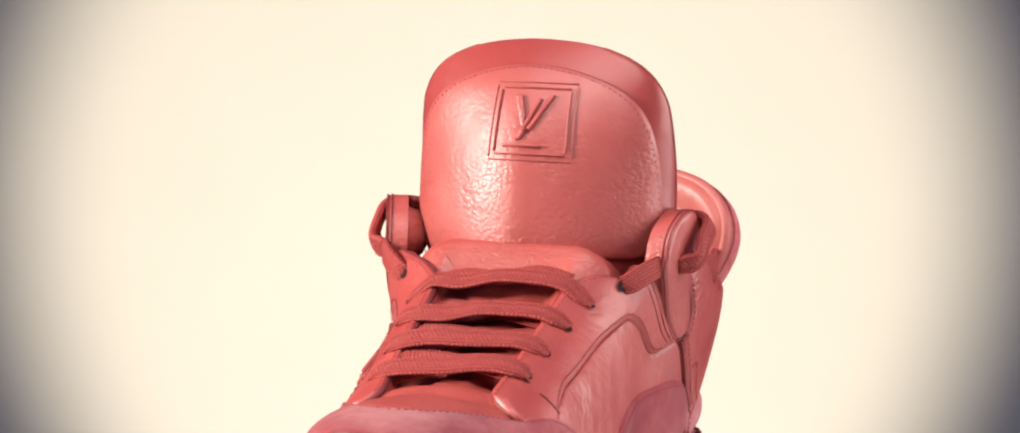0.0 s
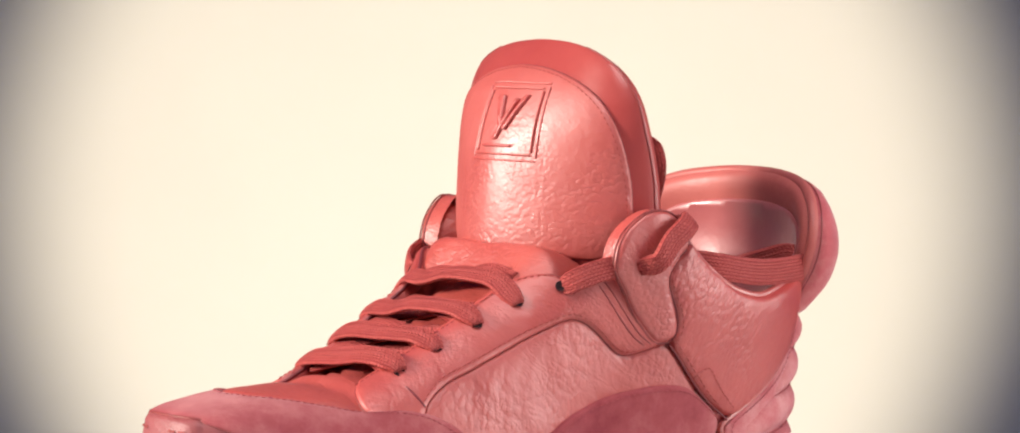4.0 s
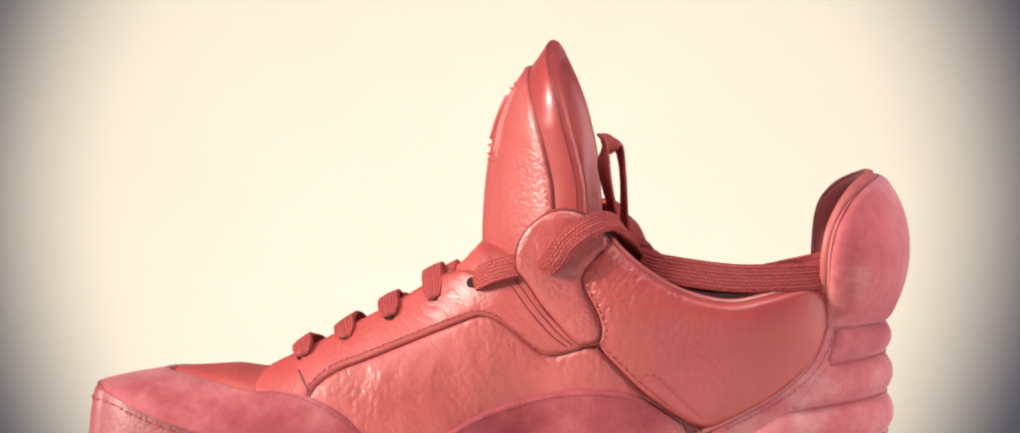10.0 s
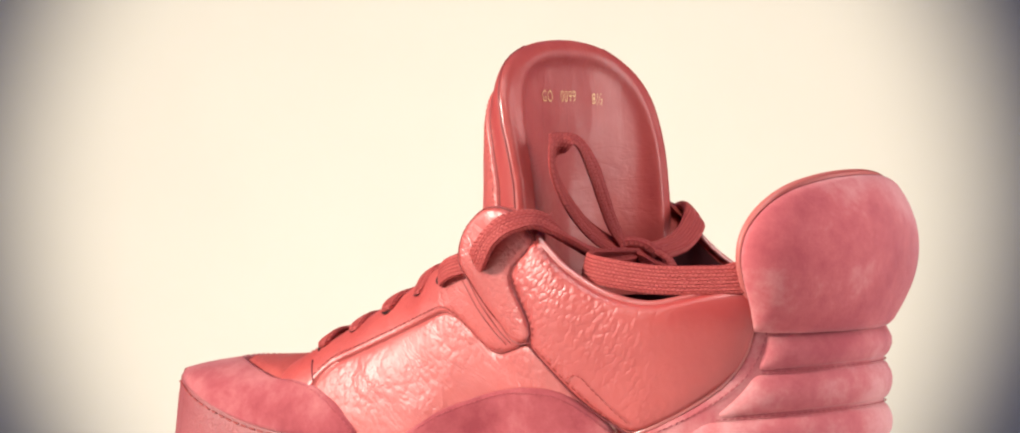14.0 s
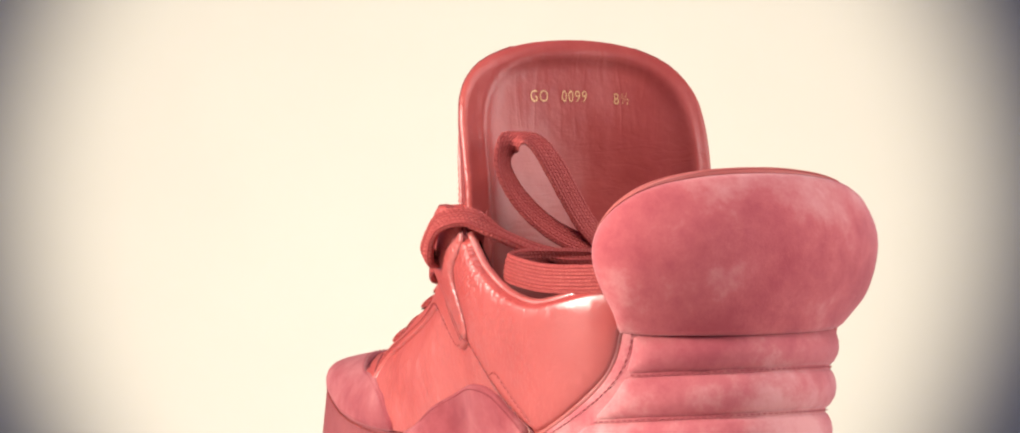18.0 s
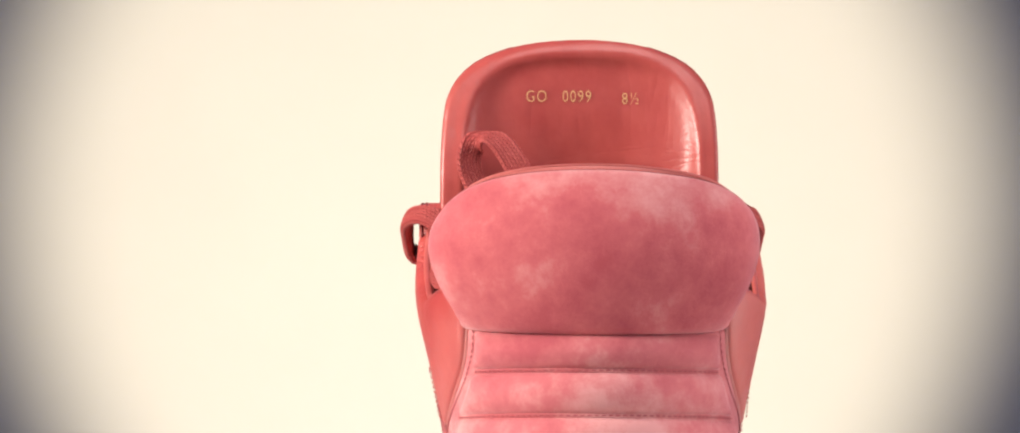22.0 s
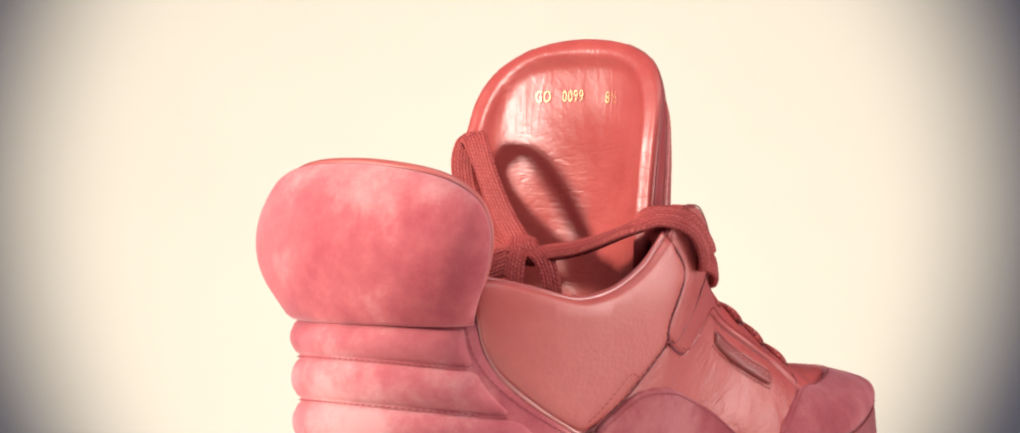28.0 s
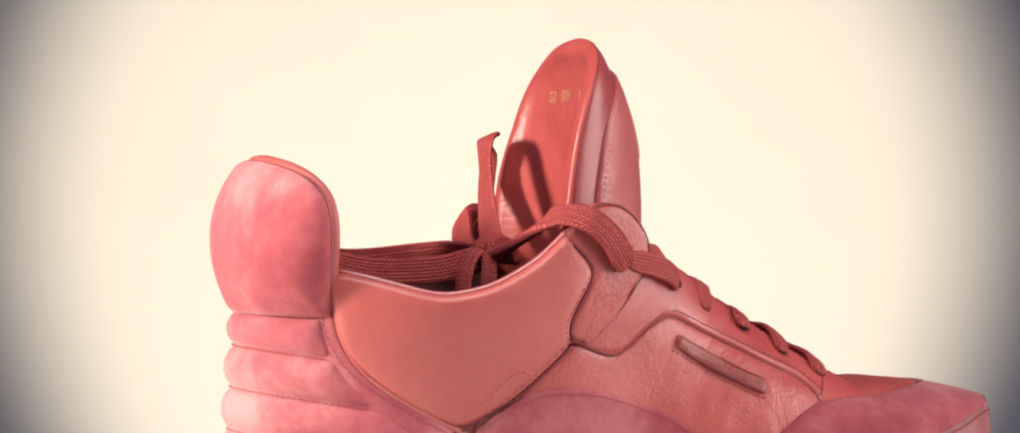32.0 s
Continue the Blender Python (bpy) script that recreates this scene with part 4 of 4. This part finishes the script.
def build_laces():
    rows = [(-0.0408, -0.0242, 0.0395), (-0.0566, -0.0212, 0.0371), (-0.0725, -0.0190, 0.0349), (-0.0876, -0.0178, 0.0336)]
    for i, (x, yn, yf) in enumerate(rows):
        ends = [top_at(x, yn), top_at(x, yf)]
        for p in ends:
            n = (p - Vector((x + 0.012, mid_y(x), 0.035))).normalized()
            e1 = (Vector((1, 0, 0.55)) - n * n.dot(Vector((1, 0, 0.55)))).normalized()
            # disc on the surface, its dark colour stands for the hole's shade
            ring = [p + n * 0.0027 + (e1 * math.cos(a) + n.cross(e1) * math.sin(a)) * 0.0021 for a in np.linspace(0, 2 * math.pi, 17)[:-1]]
            mesh_ob("lace_hole", ring + [p + n * 0.0022], [(k, (k + 1) % 16, 16) for k in range(16)], DARK, shoe, "dark disc painted as the shade in a lace hole")
        # straight across, over the edges of the eyestays, sagging a little
        pts, ns = [], []
        for u, h, fwd in ((0.0, 0.0012, 0), (0.035, 0.0036, 0.0006), (0.13, 0.0054, 0.0018), (0.30, 0.0062, 0.0026), (0.5, 0.0060, 0.0030), (0.70, 0.0064, 0.0028), (0.87, 0.0058, 0.0020), (0.965, 0.0038, 0.0006), (1.0, 0.0012, 0)):
            p = ends[0] * (1 - u) + ends[1] * u
            side = 2 * u - 1
            out = Vector((0, side * 0.0016 * (abs(side) > 0.9), 0))
            wob = 0.0007 * math.sin(5.1 * u + 2.3 * i)
            q = p + out + Vector((-fwd, 0, h + wob))
            q.z = max(q.z, top_at(q.x, q.y).z + 0.0030) if 0.02 < u < 0.98 else q.z
            pts.append(q)
            ns.append(Vector((-0.50 + 0.12 * math.sin(3 * u + i), 0.55 * side**3, 0.78)))
        ribbon("lace_bar", pts, ns, 0.0086, 0.0023, shoe, pinch=0.55, label="flat red woven lace across the throat")
        if i < 3:
            low = rows[i + 1]
            for s in (-1, 1):
                a, b = top_at(low[0], low[1] if s < 0 else low[2]), top_at(x, yf if s < 0 else yn)
                pts, ns = [], []
                for u in (0.08, 0.3, 0.5, 0.7, 0.92):
                    p = a * (1 - u) + b * u
                    pts.append(p + Vector((-0.0016, 0, 0.0016 + 0.0016 * math.sin(math.pi * u) - 0.0014 * (s > 0))))
                    ns.append(Vector((-0.45, 0, 0.9)))
                ribbon("lace_cross", pts, ns, 0.0074, 0.0018, shoe)
    # the topmost bar, half under the tongue
    pts = [top_at(-0.0365, mid_y(-0.0365) + y) + Vector((-0.001, 0, -0.0008)) for y in (-0.026, -0.014, 0, 0.014, 0.026)]
    ribbon("lace_bar", pts, [Vector((-0.5, 0, 0.8))] * 5, 0.0085, 0.0020, shoe)
    # top holes to the straps
    for s in (-1, 1):
        g = flank(s)
        pts, us = [], []
        for x, z, lift in ((-0.0255, 0.0894, 0.0), (-0.0240, 0.0900, 0.0034), (-0.0185, 0.0930, 0.0050), (-0.011, 0.0960, 0.0045), (-0.002, 0.0980, 0.0030)):
            p, n = normal_at(g, *up(x, z))
            n = n * -s
            pts.append(p + n * lift)
            us.append(n)
        ribbon("lace_end", pts, us, 0.0080, 0.0022, shoe, pinch=0.7, label= "flat red lace running under the strap")
        p, n = normal_at(g, *up(-0.0265, 0.0890))
        n = n * -s
        e1 = n.cross(Vector((0, 0, 1))).normalized()
        ring = [p + n * 0.0027 + (e1 * math.cos(w) + n.cross(e1) * math.sin(w)) * 0.0019 for w in np.linspace(0, 2 * math.pi, 17)[:-1]]
        mesh_ob("lace_hole", ring + [p + n * 0.0022], [(k, (k + 1) % 16, 16) for k in range(16)], DARK, shoe)
        # out of the strap's hole, over its top and inside
        w = 0.0 if s < 0 else 0.0032
        h = Vector((0.001, mid_y(0) + s * (0.0612 - w), 0.0990))
        o = Vector((0, s, 0))
        pts = [h - o * 0.004 + Vector((-0.003, 0, -0.002)), h + o * 0.0022, Vector((0.006, mid_y(0) + s * (0.0645 - w), 0.1060)), Vector((0.0135, mid_y(0) + s * (0.0640 - w), 0.1115)), Vector((0.0215, mid_y(0) + s * (0.057 - w), 0.1128)),
               Vector((0.0265, mid_y(0) + s * 0.046, 0.1060 if s < 0 else 0.1082)), Vector((0.030, mid_y(0) + s * 0.028, 0.0995 if s < 0 else 0.1020)), Vector((0.030, mid_y(0) + s * 0.006, 0.0990))]
        us = [o, o, o + Vector((-0.2, 0, 0.15)), Vector((-0.1, s * 0.95, 0.3)), Vector((0.0, s * 0.8, 0.6)), Vector((0.3, s * 0.2, 0.9)), Vector((0.5, 0, 0.8)), Vector((0.5, 0, 0.8))]
        ribbon("strap_lace", pts, us, 0.0082 if s < 0 else 0.0094, 0.0032, shoe, pinch=0.7, label= "flat red woven lace through the strap")
        ring = [h + o * 0.0006 + Vector((math.cos(a) * 0.0036, 0, math.sin(a) * 0.0036)) for a in np.linspace(0, 2 * math.pi, 17)[:-1]]
        mesh_ob("strap_hole", ring + [h - o * 0.001], [(k, (k + 1) % 16, 16) for k in range(16)], DARK, shoe)
    # knot, standing loop and the loop along the collar
    knot = [Vector((0.020, 0.003, 0.0955)), Vector((0.022, 0.005, 0.1005)), Vector((0.027, 0.009, 0.1030)), Vector((0.032, 0.014, 0.1010)), Vector((0.031, 0.017, 0.0965))]
    ribbon("lace_knot", knot, [Vector((-0.5, -0.3, 0.4)), Vector((-0.5, -0.3, 0.6)), Vector((0, 0, 1)), Vector((0.6, 0.4, 0.5)), Vector((0.8, 0.5, 0))], 0.0105, 0.0045, shoe, "tied lace knot")
    loop = [Vector((0.0270, 0.0080, 0.0990)), Vector((0.0235, -0.0120, 0.1075)), Vector((0.0205, -0.0245, 0.1185)), Vector((0.0180, -0.0305, 0.1300)), Vector((0.0178, -0.0292, 0.1378)), Vector((0.0198, -0.0242, 0.1408)),
            Vector((0.0225, -0.0190, 0.1384)), Vector((0.0243, -0.0132, 0.1300)), Vector((0.0250, -0.0080, 0.1210)), Vector((0.0255, -0.0012, 0.1105)), Vector((0.0270, 0.0080, 0.1000))]
    uu = [Vector((0.7, -0.1, 0.6)), Vector((0.9, 0.2, 0.4)), Vector((0.93, 0.36, 0.15)), Vector((0.93, 0.42, 0.15)), Vector((0.75, 0.40, 0.5)), Vector((0.42, 0.1, 0.9)),
          Vector((0.75, 0.0, 0.65)), Vector((0.96, 0.05, 0.2)), Vector((0.97, 0.12, 0.1)), Vector((0.9, 0.05, 0.3)), Vector((0.7, 0.1, 0.6))]
    ribbon("lace_loop", loop, uu, 0.0092, 0.0020, shoe, "upright loop of flat red lace")
    band = [Vector((0.028, 0.009, 0.099)), Vector((0.030, -0.012, 0.0985)), Vector((0.034, -0.033, 0.0975)), Vector((0.043, -0.0415, 0.0962)), Vector((0.064, -0.0405, 0.0940)), Vector((0.085, -0.0365, 0.0945)),
            Vector((0.0965, -0.0330, 0.0955)), Vector((0.1003, -0.0285, 0.0968)), Vector((0.0985, -0.0225, 0.0985)), Vector((0.088, -0.0180, 0.0960)), Vector((0.068, -0.0110, 0.0915)), Vector((0.045, -0.0005, 0.0925)), Vector((0.030, 0.0080, 0.0975))]
    ub = [Vector((-0.3, -0.3, 0.8)), Vector((-0.6, -0.3, 0.6)), Vector((-0.7, -0.7, 0.2)), Vector((-0.1, -1, 0.1)), Vector((0.05, -1, 0.1)), Vector((0.25, -1, 0.1)),
          Vector((0.6, -0.8, 0.1)), Vector((1, 0, 0.1)), Vector((0.4, 0.9, 0.1)), Vector((-0.3, 1, 0.1)), Vector((-0.4, 1, 0.1)), Vector((-0.4, 0.9, 0.2)), Vector((-0.4, 0.7, 0.5))]
    for dx, dy in ((0.007, 0.012), (0.012, 0.004)):
        tail = [Vector((0.028, 0.011, 0.101)), Vector((0.028 + dx * 0.7, 0.011 + dy, 0.0985)), Vector((0.028 + dx, 0.011 + dy * 1.5, 0.0925)), Vector((0.028 + dx * 1.1, 0.011 + dy * 1.7, 0.085))]
        ribbon("lace_tail", tail, [Vector((0.4, 0.2, 0.9)), Vector((0.8, 0.5, 0.5)), Vector((0.9, 0.6, 0)), Vector((0.9, 0.6, 0))], 0.0070, 0.0024, shoe)
    for k in range(9):
        r0 = Vector((0.0195 + 0.0004 * k, -0.0412 + 0.0005 * (k % 3), 0.1115))
        tube("frayed_thread", [r0, r0 + Vector((0.0006 * math.sin(k * 2.1), 0.0005 * math.cos(k * 1.7), 0.0018)), r0 + Vector((0.0014 * math.sin(k * 2.1), 0.0012 * math.cos(k * 1.7), 0.0030 + 0.0003 * (k % 4)))], 0.00022, THREAD, shoe, sides=5)
    ribbon("lace_band", band, ub, 0.0100, 0.0026, shoe, "flat red lace lying along the ankle collar")


def motions():
    rows = []
    for (t0, a0), (t1, a1) in zip(TURN, TURN[1:]):
        rows += [(t0 + (t1 - t0) * q, a0 + (a1 - a0) * q) for q in (0, 0.5)]
    walk(shoe, [(t, pose(0, 0, 0.001, 0, 0, a) @ Matrix.Translation(-AXIS) @ pose(0, 0, 0, 1.2)) for t, a in rows + [TURN[-1]]])


build_sole()
build_body()
build_sides()
# toe cap: a suede wing round the toe
cap_edge = [(-139, 0), (-136, 16), (-127, 28), (-114, 38), (-100, 46), (-86, 56), (-76, 66), (-60, 84)]
cap = [(a / 1000, b / 57.3 * G) for a, b in cap_edge] + [(-0.064, 1.55 * G), (-0.12, 1.54 * G), (-0.15, 1.5 * G), (-0.1600, 1.4 * G), (-0.1645, 0.9 * G), (-0.1652, 0.4 * G)]
cap = cap + [(a, -b) for a, b in cap[::-1] if b > 0]
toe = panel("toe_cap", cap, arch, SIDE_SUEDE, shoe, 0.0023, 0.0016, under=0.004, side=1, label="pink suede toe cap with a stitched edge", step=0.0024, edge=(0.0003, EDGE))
for s in (-1, 1):
    seam(arch, [((a - 2.2) / 1000, s * (b + 1.2) / 57.3 * G) for a, b in cap_edge], toe, 1, 0.0024, mat=PINK_THREAD)
build_heel()
build_flap()
build_stamp(build_tongue())
build_badge()
build_laces()
motions()
